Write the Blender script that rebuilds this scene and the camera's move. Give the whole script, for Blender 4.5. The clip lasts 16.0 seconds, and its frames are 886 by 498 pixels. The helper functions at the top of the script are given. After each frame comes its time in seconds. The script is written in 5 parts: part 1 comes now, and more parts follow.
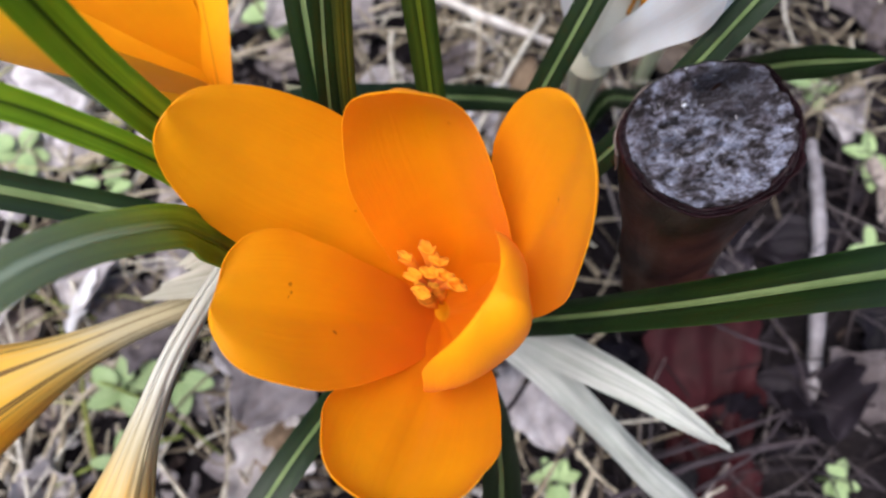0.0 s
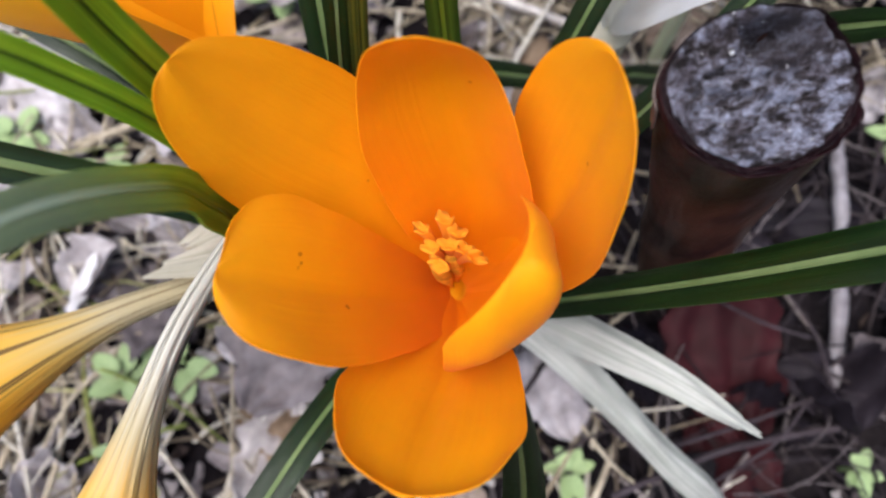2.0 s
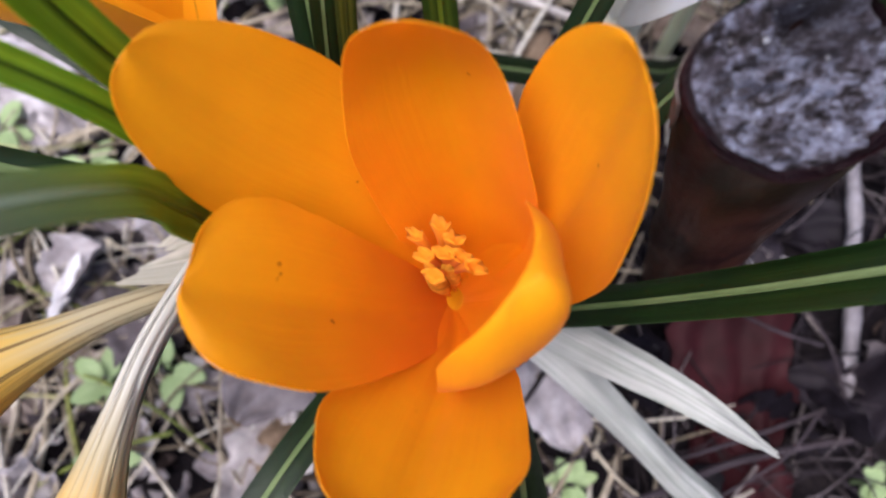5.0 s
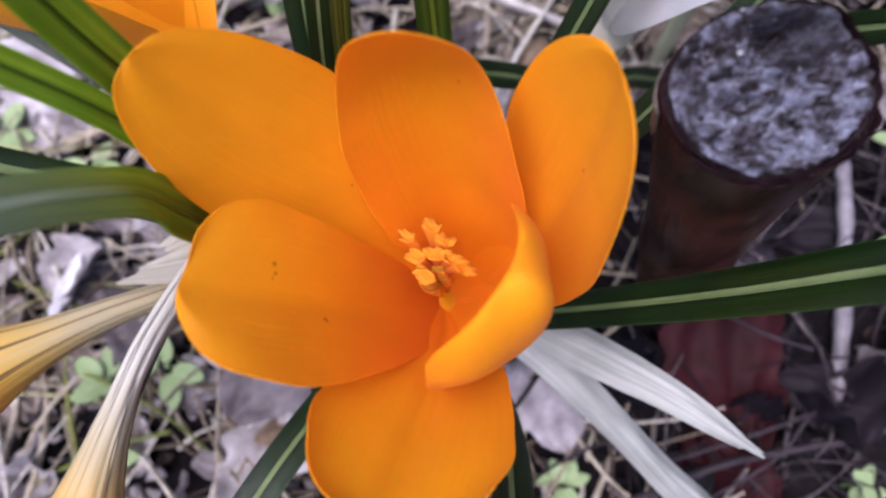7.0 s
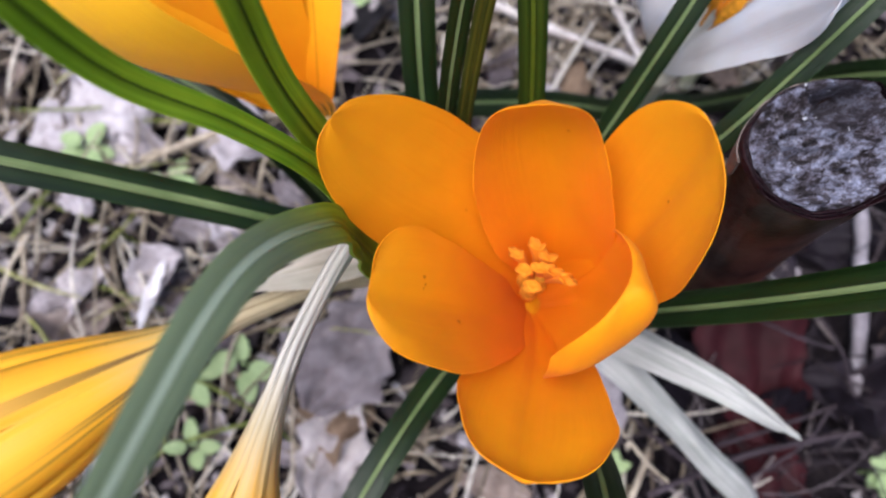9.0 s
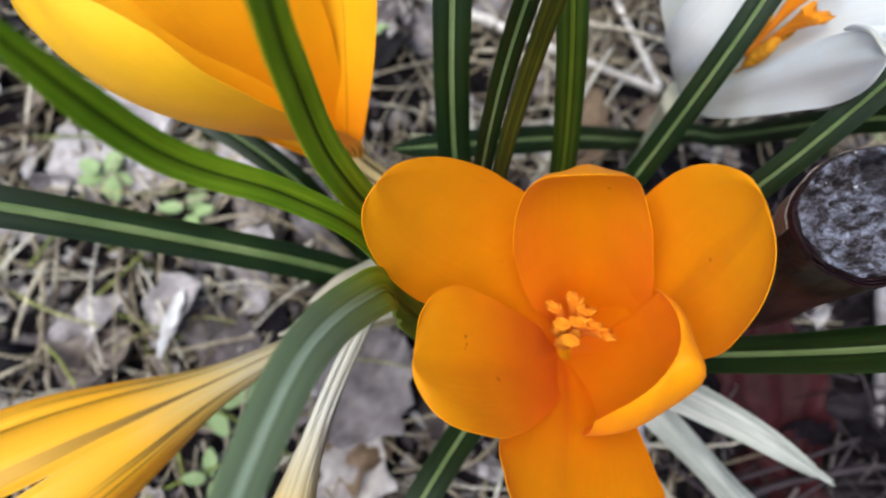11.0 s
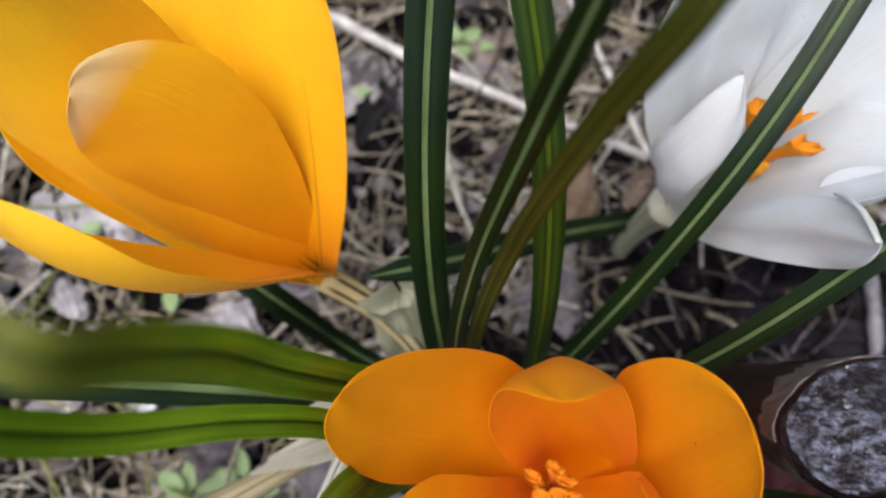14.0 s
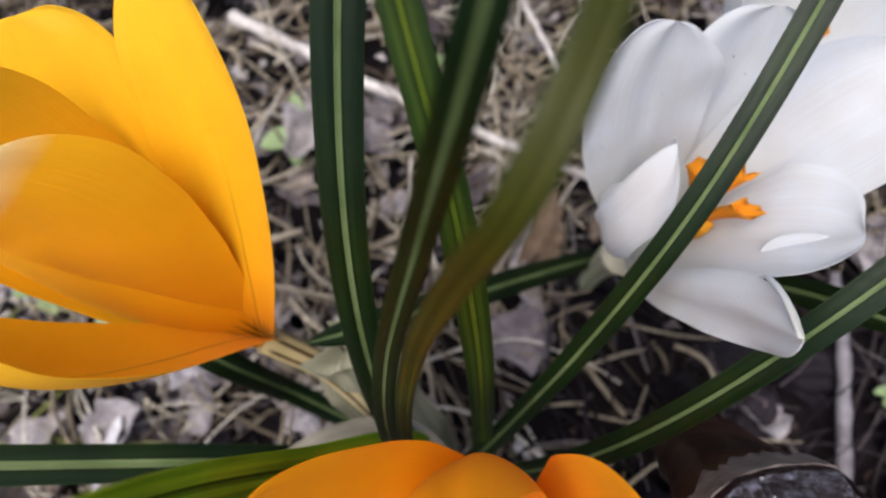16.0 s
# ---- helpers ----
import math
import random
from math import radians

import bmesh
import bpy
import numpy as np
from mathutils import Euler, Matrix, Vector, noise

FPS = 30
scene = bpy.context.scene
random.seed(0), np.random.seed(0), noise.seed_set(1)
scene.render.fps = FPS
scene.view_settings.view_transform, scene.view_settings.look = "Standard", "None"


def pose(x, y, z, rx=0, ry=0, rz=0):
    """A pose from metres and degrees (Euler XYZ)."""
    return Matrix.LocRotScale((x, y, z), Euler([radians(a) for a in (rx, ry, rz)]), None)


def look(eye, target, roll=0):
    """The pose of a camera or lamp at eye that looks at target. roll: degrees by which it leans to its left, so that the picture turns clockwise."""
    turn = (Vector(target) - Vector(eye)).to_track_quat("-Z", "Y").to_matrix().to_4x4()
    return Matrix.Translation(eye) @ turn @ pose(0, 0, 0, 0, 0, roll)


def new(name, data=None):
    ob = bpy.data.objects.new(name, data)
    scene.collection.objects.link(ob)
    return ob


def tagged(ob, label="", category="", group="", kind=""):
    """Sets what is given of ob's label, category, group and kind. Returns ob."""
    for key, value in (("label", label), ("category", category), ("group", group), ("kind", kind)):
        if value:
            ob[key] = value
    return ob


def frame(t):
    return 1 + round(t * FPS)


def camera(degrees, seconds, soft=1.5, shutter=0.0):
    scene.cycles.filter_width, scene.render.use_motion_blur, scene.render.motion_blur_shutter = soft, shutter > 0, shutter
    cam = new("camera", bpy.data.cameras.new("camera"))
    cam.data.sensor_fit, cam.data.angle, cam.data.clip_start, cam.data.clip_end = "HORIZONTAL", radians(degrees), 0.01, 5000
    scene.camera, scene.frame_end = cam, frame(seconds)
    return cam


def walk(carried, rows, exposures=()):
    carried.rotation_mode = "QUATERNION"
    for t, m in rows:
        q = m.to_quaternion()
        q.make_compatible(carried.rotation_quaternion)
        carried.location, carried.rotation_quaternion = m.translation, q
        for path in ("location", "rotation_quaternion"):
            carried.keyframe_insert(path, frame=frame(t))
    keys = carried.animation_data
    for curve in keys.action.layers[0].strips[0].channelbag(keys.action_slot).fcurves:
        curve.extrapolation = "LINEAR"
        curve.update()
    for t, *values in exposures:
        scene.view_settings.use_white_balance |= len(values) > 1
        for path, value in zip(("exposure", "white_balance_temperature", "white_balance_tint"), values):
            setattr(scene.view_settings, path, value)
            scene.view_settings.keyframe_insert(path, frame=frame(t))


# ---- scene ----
cam = camera(70.00, 16.0, soft=2.2)
PATH = [
    (0.0, 0.00128, -0.01702, 0.15934, 17.148, 2.081, 0.642),
    (0.5, 0.00331, -0.01982, 0.15693, 16.706, 2.321, 0.832),
    (1.0, 0.00123, -0.01934, 0.15686, 16.899, 2.236, 0.763),
    (1.5, 0.00125, -0.01848, 0.15555, 16.807, 2.234, 0.769),
    (2.0, -0.00063, -0.01823, 0.15437, 16.683, 2.336, 0.679),
    (2.5, 0.00078, -0.01528, 0.15512, 16.721, 2.369, 0.402),
    (3.0, -2e-05, -0.01624, 0.15464, 16.551, 2.499, 0.402),
    (3.5, -0.00177, -0.01569, 0.15319, 16.607, 2.314, 0.493),
    (4.0, -0.00013, -0.01561, 0.1497, 16.417, 2.272, 0.598),
    (6.5, -0.00119, -0.01523, 0.14881, 16.592, 2.091, 1.286),
    (7.0, 0.00051, -0.0162, 0.15078, 16.791, 2.094, 1.274),
    (7.5, -8e-05, -0.01902, 0.15185, 16.814, 2.143, 0.772),
    (8.0, -0.00348, -0.01915, 0.15633, 16.89, 2.289, 0.918),
    (8.5, -0.00664, -0.01905, 0.16216, 16.927, 2.429, 1.402),
    (9.0, -0.0116, -0.01915, 0.16555, 16.974, 2.278, 1.303),
    (11.5, -0.01601, -0.00984, 0.16719, 17.587, 2.54, 1.352),
    (12.0, -0.01207, -0.00587, 0.167, 17.651, 2.296, 0.93),
    (12.5, -0.01329, -0.00307, 0.16691, 17.555, 2.204, 0.8),
    (13.0, -0.01472, 0.00112, 0.16875, 17.611, 2.529, 1.146),
    (13.5, -0.01286, 0.00654, 0.17095, 17.329, 2.358, 0.993),
    (14.0, -0.01369, 0.007, 0.16951, 17.361, 2.177, 0.832),
    (14.5, -0.01305, 0.00933, 0.16987, 17.371, 2.418, 0.646),
    (15.0, -0.012, 0.011, 0.16919, 17.549, 2.415, 0.66),
    (15.5, -0.00873, 0.01204, 0.16822, 17.668, 2.346, 0.759),
    (16.0, -0.00513, 0.01713, 0.16993, 17.164, 2.126, 0.002),
]
EXPOSURES = [(0.0, 1.16, 6500, 10), (4.2, 1.07, 6500, 12), (6.3, 1.02, 6050, 25), (7.5, 1.04, 6050, 25), (9.2, 1.07, 6250, 14),
             (11.3, 0.90, 6450, 3), (13.0, 0.75, 6500, 5), (16.0, 0.62, 6700, 12)]
walk(cam, [(t, pose(*p)) for t, *p in PATH], EXPOSURES)

# ---------------------------------------------------------------- light
world = bpy.data.worlds.new("sky")
scene.world = world
world.use_nodes = True
wn = world.node_tree
sky = wn.nodes.new("ShaderNodeTexSky")
sky.sky_type = 'NISHITA'
sky.sun_disc = False
sky.sun_elevation, sky.sun_rotation = radians(73), radians(-132)
sky.air_density, sky.dust_density, sky.ozone_density = 1.0, 4.0, 1.0
wn.links.new(sky.outputs[0], wn.nodes["Background"].inputs[0])
wn.nodes["Background"].inputs[1].default_value = 0.10
sun_lamp = new("sun", bpy.data.lights.new("sun", 'SUN'))
sun_lamp.data.energy, sun_lamp.data.angle, sun_lamp.data.color = 2.5, radians(50), (0.99, 0.985, 0.98)
sun_lamp.matrix_world = look((-0.22, -0.20, 0.955), (0, 0, 0))


cam.data.dof.use_dof = True
cam.data.dof.focus_distance, cam.data.dof.aperture_fstop = 0.068, 22.0


# ---------------------------------------------------------------- materials
def nodes_of(name):
    m = bpy.data.materials.new(name)
    m.use_nodes = True
    nt = m.node_tree
    return m, nt, nt.nodes["Principled BSDF"], nt.nodes["Material Output"]


def ramp(nt, stops, fac):
    r = nt.nodes.new("ShaderNodeValToRGB")
    while len(r.color_ramp.elements) < len(stops):
        r.color_ramp.elements.new(0.5)
    for e, (p, c) in zip(r.color_ramp.elements, stops):
        e.position, e.color = p, (*c, 1)
    nt.links.new(fac, r.inputs[0])
    return r.outputs[0]


def noise_tex(nt, scale, detail=4, rough=0.55, coords="Object", stretch=None):
    tc = nt.nodes.new("ShaderNodeTexCoord")
    n = nt.nodes.new("ShaderNodeTexNoise")
    n.inputs["Scale"].default_value, n.inputs["Detail"].default_value, n.inputs["Roughness"].default_value = scale, detail, rough
    out = tc.outputs[coords]
    if stretch:
        mp = nt.nodes.new("ShaderNodeMapping")
        mp.inputs["Scale"].default_value = stretch
        nt.links.new(out, mp.inputs[0])
        out = mp.outputs[0]
    nt.links.new(out, n.inputs["Vector"])
    return n.outputs["Fac"]


def mix(nt, kind, a, b, fac):
    x = nt.nodes.new("ShaderNodeMix")
    x.data_type, x.blend_type = 'RGBA', kind
    for sock, v in ((x.inputs[0], fac), (x.inputs[6], a), (x.inputs[7], b)):
        if isinstance(v, (int, float)):
            sock.default_value = v
        elif isinstance(v, tuple):
            sock.default_value = (*v, 1)
        else:
            nt.links.new(v, sock)
    return x.outputs[2]


def bump(nt, b, height, strength, dist):
    n = nt.nodes.new("ShaderNodeBump")
    n.inputs["Strength"].default_value, n.inputs["Distance"].default_value = strength, dist
    nt.links.new(height, n.inputs["Height"])
    nt.links.new(n.outputs[0], b.inputs["Normal"])
    return n


def thin(nt, b, out, colour, share, normal=None):
    """Lets light through a thin leaf or petal."""
    t = nt.nodes.new("ShaderNodeBsdfTranslucent")
    if isinstance(colour, tuple):
        t.inputs[0].default_value = (*colour, 1)
    else:
        nt.links.new(colour, t.inputs[0])
    s = nt.nodes.new("ShaderNodeMixShader")
    s.inputs[0].default_value = share
    nt.links.new(b.outputs[0], s.inputs[1])
    nt.links.new(t.outputs[0], s.inputs[2])
    nt.links.new(s.outputs[0], out.inputs[0])


def scaled(nt, socket, k):
    n = nt.nodes.new("ShaderNodeMath")
    n.operation = 'MULTIPLY'
    nt.links.new(socket, n.inputs[0])
    n.inputs[1].default_value = k
    return n.outputs[0]


def petal_material(name, pale, mid, deep, stripes=None, share=0.50, rough=0.42, specks=None, tip_at=0.72, keel_line=None):
    """Petal skin: UV x runs across, y from the throat to the tip."""
    m, nt, b, out = nodes_of(name)
    uv = nt.nodes.new("ShaderNodeTexCoord")
    sep = nt.nodes.new("ShaderNodeSeparateXYZ")
    nt.links.new(uv.outputs["UV"], sep.inputs[0])
    along = ramp(nt, ((0.0, deep), (0.2, deep), (tip_at - 0.1, mid), (0.96, pale)), sep.outputs["Y"])
    veins = noise_tex(nt, 1.0, 3, 0.6, "UV", (60, 2.0, 1))
    blot = noise_tex(nt, 160, 3, 0.5)
    c = mix(nt, 'MULTIPLY', along, ramp(nt, ((0.3, (0.93, 0.84, 0.78)), (0.7, (1, 1, 1))), veins), 0.7)
    c = mix(nt, 'MULTIPLY', c, ramp(nt, ((0.35, (0.93, 0.9, 0.85)), (0.65, (1, 1, 1))), blot), 0.6)
    if stripes:
        w = nt.nodes.new("ShaderNodeTexWave")
        w.bands_direction, w.inputs["Scale"].default_value = 'X', 0.55
        w.inputs["Distortion"].default_value, w.inputs["Detail"].default_value, w.inputs["Detail Scale"].default_value = 1.3, 2.0, 1.2
        mp = nt.nodes.new("ShaderNodeMapping")
        mp.inputs["Scale"].default_value = (1.0, 0.25, 1)
        nt.links.new(uv.outputs["UV"], mp.inputs[0])
        nt.links.new(mp.outputs[0], w.inputs["Vector"])
        band = ramp(nt, ((stripes[1], (0, 0, 0)), (stripes[1] + 0.12, (1, 1, 1))), w.outputs["Fac"])
        fade = ramp(nt, ((0.0, (1, 1, 1)), (stripes[2], (1, 1, 1)), (stripes[3], (0, 0, 0))), sep.outputs["Y"])
        f = mix(nt, 'MULTIPLY', band, fade, 1.0)
        c = mix(nt, 'MIX', c, stripes[0], f)
    if keel_line:
        off = nt.nodes.new("ShaderNodeMath")
        off.operation = 'MULTIPLY_ADD'
        nt.links.new(noise_tex(nt, 1.0, 3, 0.6, "UV", (3, 6, 1)), off.inputs[0])
        off.inputs[1].default_value = 0.22
        nt.links.new(sep.outputs["X"], off.inputs[2])
        mid_ = ramp(nt, ((0.485, (0, 0, 0)), (0.503, (1, 1, 1)), (0.522, (0, 0, 0))), scaled(nt, off.outputs[0], 0.237))
        fade2 = ramp(nt, ((0.0, (0.8, 0.8, 0.8)), (0.4, (0.45, 0.45, 0.45)), (0.75, (0, 0, 0))), sep.outputs["Y"])
        c = mix(nt, 'MIX', c, keel_line, mix(nt, 'MULTIPLY', mid_, fade2, 1.0))
    if specks:
        speck = noise_tex(nt, 800, 1, 0.4)
        c = mix(nt, 'MULTIPLY', c, ramp(nt, ((0.79, (1, 1, 1)), (0.81, specks)), speck), 0.7)
    nt.links.new(c, b.inputs["Base Color"])
    b.inputs["Roughness"].default_value = rough
    b.inputs["Specular IOR Level"].default_value = 0.22
    b.inputs["Sheen Weight"].default_value = 0.03
    ridges = noise_tex(nt, 1.0, 2, 0.5, "UV", (9, 0.9, 1))
    relief = mix(nt, 'ADD', veins, ridges, 0.9)
    bump(nt, b, relief, 0.4, 0.0004)
    thin(nt, b, out, c, share)
    return m


def leaf_material(name, dark, light, share=0.12, rough=0.38, bands=None):
    """Leaf skin: UV x runs across the blade, with fine lines along it; bands: tones from one margin to the other."""
    m, nt, b, out = nodes_of(name)
    lines = noise_tex(nt, 1.0, 3, 0.6, "UV", (34, 1.2, 1))
    broad = noise_tex(nt, 1.0, 2, 0.5, "UV", (7, 0.5, 1))
    patches = noise_tex(nt, 90, 4, 0.6)
    fine = noise_tex(nt, 1500, 2, 0.6)
    c = mix(nt, 'MIX', dark, light, ramp(nt, ((0.3, (0, 0, 0)), (0.75, (1, 1, 1))), patches))
    c = mix(nt, 'MULTIPLY', c, ramp(nt, ((0.3, (0.6, 0.66, 0.6)), (0.7, (1, 1, 1))), lines), 0.8)
    c = mix(nt, 'MULTIPLY', c, ramp(nt, ((0.35, (0.62, 0.66, 0.6)), (0.65, (1, 1, 1))), broad), 0.8)
    if bands:
        sep = nt.nodes.new("ShaderNodeSeparateXYZ")
        nt.links.new(nt.nodes.new("ShaderNodeTexCoord").outputs["UV"], sep.inputs[0])
        c = mix(nt, 'MULTIPLY', c, ramp(nt, bands, sep.outputs["X"]), 1.0)
    nt.links.new(c, b.inputs["Base Color"])
    b.inputs["Roughness"].default_value, b.inputs["Specular IOR Level"].default_value = rough, 0.32
    bump(nt, b, mix(nt, 'ADD', lines, fine, 0.4), 0.4, 0.0003)
    thin(nt, b, out, c, share)
    return m


def island_material(name, stops, scale=300, rough=0.8, share=0.0, strength=0.5, per_object=False, stretch=None):
    """Litter: each piece has a tone of its own."""
    m, nt, b, out = nodes_of(name)
    if per_object:
        rnd = nt.nodes.new("ShaderNodeObjectInfo").outputs["Random"]
    else:
        rnd = nt.nodes.new("ShaderNodeNewGeometry").outputs["Random Per Island"]
    tone = ramp(nt, stops, rnd)
    n = noise_tex(nt, scale, 5, 0.65, "Object", stretch)
    big = noise_tex(nt, scale * 0.25, 3, 0.6)
    c = mix(nt, 'MULTIPLY', tone, ramp(nt, ((0.3, (0.45, 0.42, 0.4)), (0.65, (1, 1, 1))), n), 0.8)
    c = mix(nt, 'MULTIPLY', c, ramp(nt, ((0.35, (0.55, 0.53, 0.55)), (0.6, (1, 1, 1))), big), 0.7)
    nt.links.new(c, b.inputs["Base Color"])
    b.inputs["Roughness"].default_value = rough
    b.inputs["Specular IOR Level"].default_value = 0.10
    bump(nt, b, n, strength, 0.0008)
    if share:
        thin(nt, b, out, c, share)
    return m


M_ORANGE = petal_material("orange_petal", (0.98, 0.475, 0.006), (0.97, 0.415, 0.004), (0.93, 0.285, 0.002), specks=(0.5, 0.35, 0.2))
M_YELLOW = petal_material("yellow_petal", (0.98, 0.63, 0.026), (0.98, 0.55, 0.013), (0.97, 0.44, 0.007),
                          ((0.05, 0.018, 0.004), 0.66, 0.06, 0.16), 0.30)
M_YLINE = petal_material("yellow_petal_with_brown_keel", (0.98, 0.63, 0.026), (0.98, 0.55, 0.013), (0.97, 0.44, 0.007),
                         ((0.05, 0.018, 0.004), 0.62, 0.08, 0.19), 0.30, keel_line=(0.07, 0.03, 0.008))
M_PALETIP = petal_material("pale_tipped_petal", (0.98, 0.80, 0.40), (0.98, 0.54, 0.013), (0.97, 0.44, 0.007), ((0.05, 0.018, 0.004), 0.66, 0.06, 0.16), 0.30, tip_at=0.98)
M_WHITE = petal_material("white_petal", (0.82, 0.875, 0.94), (0.80, 0.86, 0.93), (0.77, 0.81, 0.80), None, 0.42, 0.38, specks=(0.40, 0.41, 0.43))
M_STIGMA = petal_material("stigma", (0.88, 0.31, 0.010), (0.84, 0.25, 0.006), (0.80, 0.22, 0.006), None, 0.25, 0.6)
M_POLLEN = island_material("pollen", ((0.0, (0.9, 0.35, 0.02)), (1.0, (0.95, 0.43, 0.04))), 900, 0.9, 0.0, 0.8)
M_WSTIGMA = petal_material("orange_stigma", (0.95, 0.36, 0.015), (0.93, 0.32, 0.01), (0.92, 0.36, 0.03), None, 0.2, 0.6)
BLADE = ((0.0, (1.7, 1.7, 1.2)), (0.06, (0.75, 0.8, 0.8)), (0.30, (1.15, 1.15, 1.0)), (0.43, (0.7, 0.75, 0.8)), (0.57, (0.7, 0.75, 0.8)), (0.70, (1.15, 1.15, 1.0)), (0.94, (0.75, 0.8, 0.8)), (1.0, (1.7, 1.7, 1.2)))
UNDERSIDE = ((0.0, (0.45, 0.55, 0.6)), (0.16, (0.5, 0.6, 0.6)), (0.26, (1.0, 1.0, 0.9)), (0.40, (0.6, 0.65, 0.6)), (0.5, (1.35, 1.25, 1.0)), (0.60, (0.6, 0.65, 0.6)), (0.74, (1.0, 1.0, 0.9)), (0.84, (0.5, 0.6, 0.6)), (1.0, (0.45, 0.55, 0.6)))
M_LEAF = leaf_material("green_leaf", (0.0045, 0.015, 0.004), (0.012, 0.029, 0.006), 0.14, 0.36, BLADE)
# Shading of a V-fold painted as bands: dark crease, lighter half beside it.
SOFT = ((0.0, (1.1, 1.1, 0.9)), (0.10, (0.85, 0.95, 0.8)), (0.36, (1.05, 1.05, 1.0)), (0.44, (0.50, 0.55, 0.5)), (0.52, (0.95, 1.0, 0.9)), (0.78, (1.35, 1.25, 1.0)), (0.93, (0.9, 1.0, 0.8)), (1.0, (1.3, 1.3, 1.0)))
# Light through the leaf is put into this pale tone as well.
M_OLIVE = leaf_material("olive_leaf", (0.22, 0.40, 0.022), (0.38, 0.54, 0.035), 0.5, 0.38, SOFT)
M_RUST = leaf_material("browned_leaf", (0.060, 0.072, 0.010), (0.14, 0.130, 0.018), 0.3, 0.38, UNDERSIDE)
M_MIDGREEN = leaf_material("mid_green_leaf", (0.045, 0.085, 0.010), (0.085, 0.135, 0.016), 0.35, 0.40, UNDERSIDE)


def twist_material(name, below, above, at):
    """A leaf whose colour changes along its length."""
    m = leaf_material(name, below[0], below[1], 0.45, 0.45, SOFT)
    nt = m.node_tree
    b = nt.nodes["Principled BSDF"]
    old = b.inputs["Base Color"].links[0].from_socket
    uv = nt.nodes.new("ShaderNodeTexCoord")
    sep = nt.nodes.new("ShaderNodeSeparateXYZ")
    nt.links.new(uv.outputs["UV"], sep.inputs[0])
    f = nt.nodes.new("ShaderNodeMapRange")
    f.inputs["From Min"].default_value, f.inputs["From Max"].default_value = at
    nt.links.new(sep.outputs["Y"], f.inputs["Value"])
    nt.links.new(mix(nt, 'MIX', old, above, f.outputs[0]), b.inputs["Base Color"])
    return m


# Olive stretches are coloured brighter to carry light through the blade.
M_TWIST = twist_material("olive_to_grey_leaf", ((0.22, 0.34, 0.02), (0.33, 0.44, 0.035)), (0.155, 0.205, 0.125), (4.3, 5.4))
M_TWISTRIB = twist_material("olive_to_grey_midrib", ((0.24, 0.36, 0.025), (0.35, 0.46, 0.045)), (0.40, 0.49, 0.37), (4.3, 5.4))
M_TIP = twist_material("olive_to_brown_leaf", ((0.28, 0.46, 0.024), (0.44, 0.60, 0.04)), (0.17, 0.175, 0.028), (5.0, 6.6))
M_RIB = leaf_material("pale_midrib", (0.11, 0.165, 0.055), (0.24, 0.31, 0.14), 0.15, 0.5)
# Dark strip painted for the shade in the fold of the olive leaves.
M_CREASE = leaf_material("crease_shade", (0.06, 0.11, 0.008), (0.11, 0.17, 0.014), 0.4, 0.45)
M_RIBO = leaf_material("olive_midrib", (0.15, 0.23, 0.018), (0.25, 0.32, 0.03), 0.5, 0.45)
M_PAPER = leaf_material("papery_sheath", (0.50, 0.43, 0.36), (0.68, 0.62, 0.56), 0.35, 0.5)
M_VEIL = leaf_material("translucent_sheath", (0.50, 0.48, 0.36), (0.66, 0.63, 0.50), 0.45, 0.4)
M_WPAPER = leaf_material("white_papery_sheath", (0.52, 0.51, 0.51), (0.70, 0.69, 0.69), 0.4, 0.5)
M_TUBE = petal_material("pale_tube", (0.66, 0.55, 0.28), (0.64, 0.58, 0.38), (0.55, 0.56, 0.42), ((0.12, 0.07, 0.03), 0.70, 0.97, 1.0), 0.3, 0.5)
M_WTUBE = petal_material("white_tube", (0.64, 0.64, 0.52), (0.58, 0.62, 0.46), (0.50, 0.58, 0.38), ((0.46, 0.41, 0.34), 0.8, 0.97, 1.0), 0.35, 0.45)


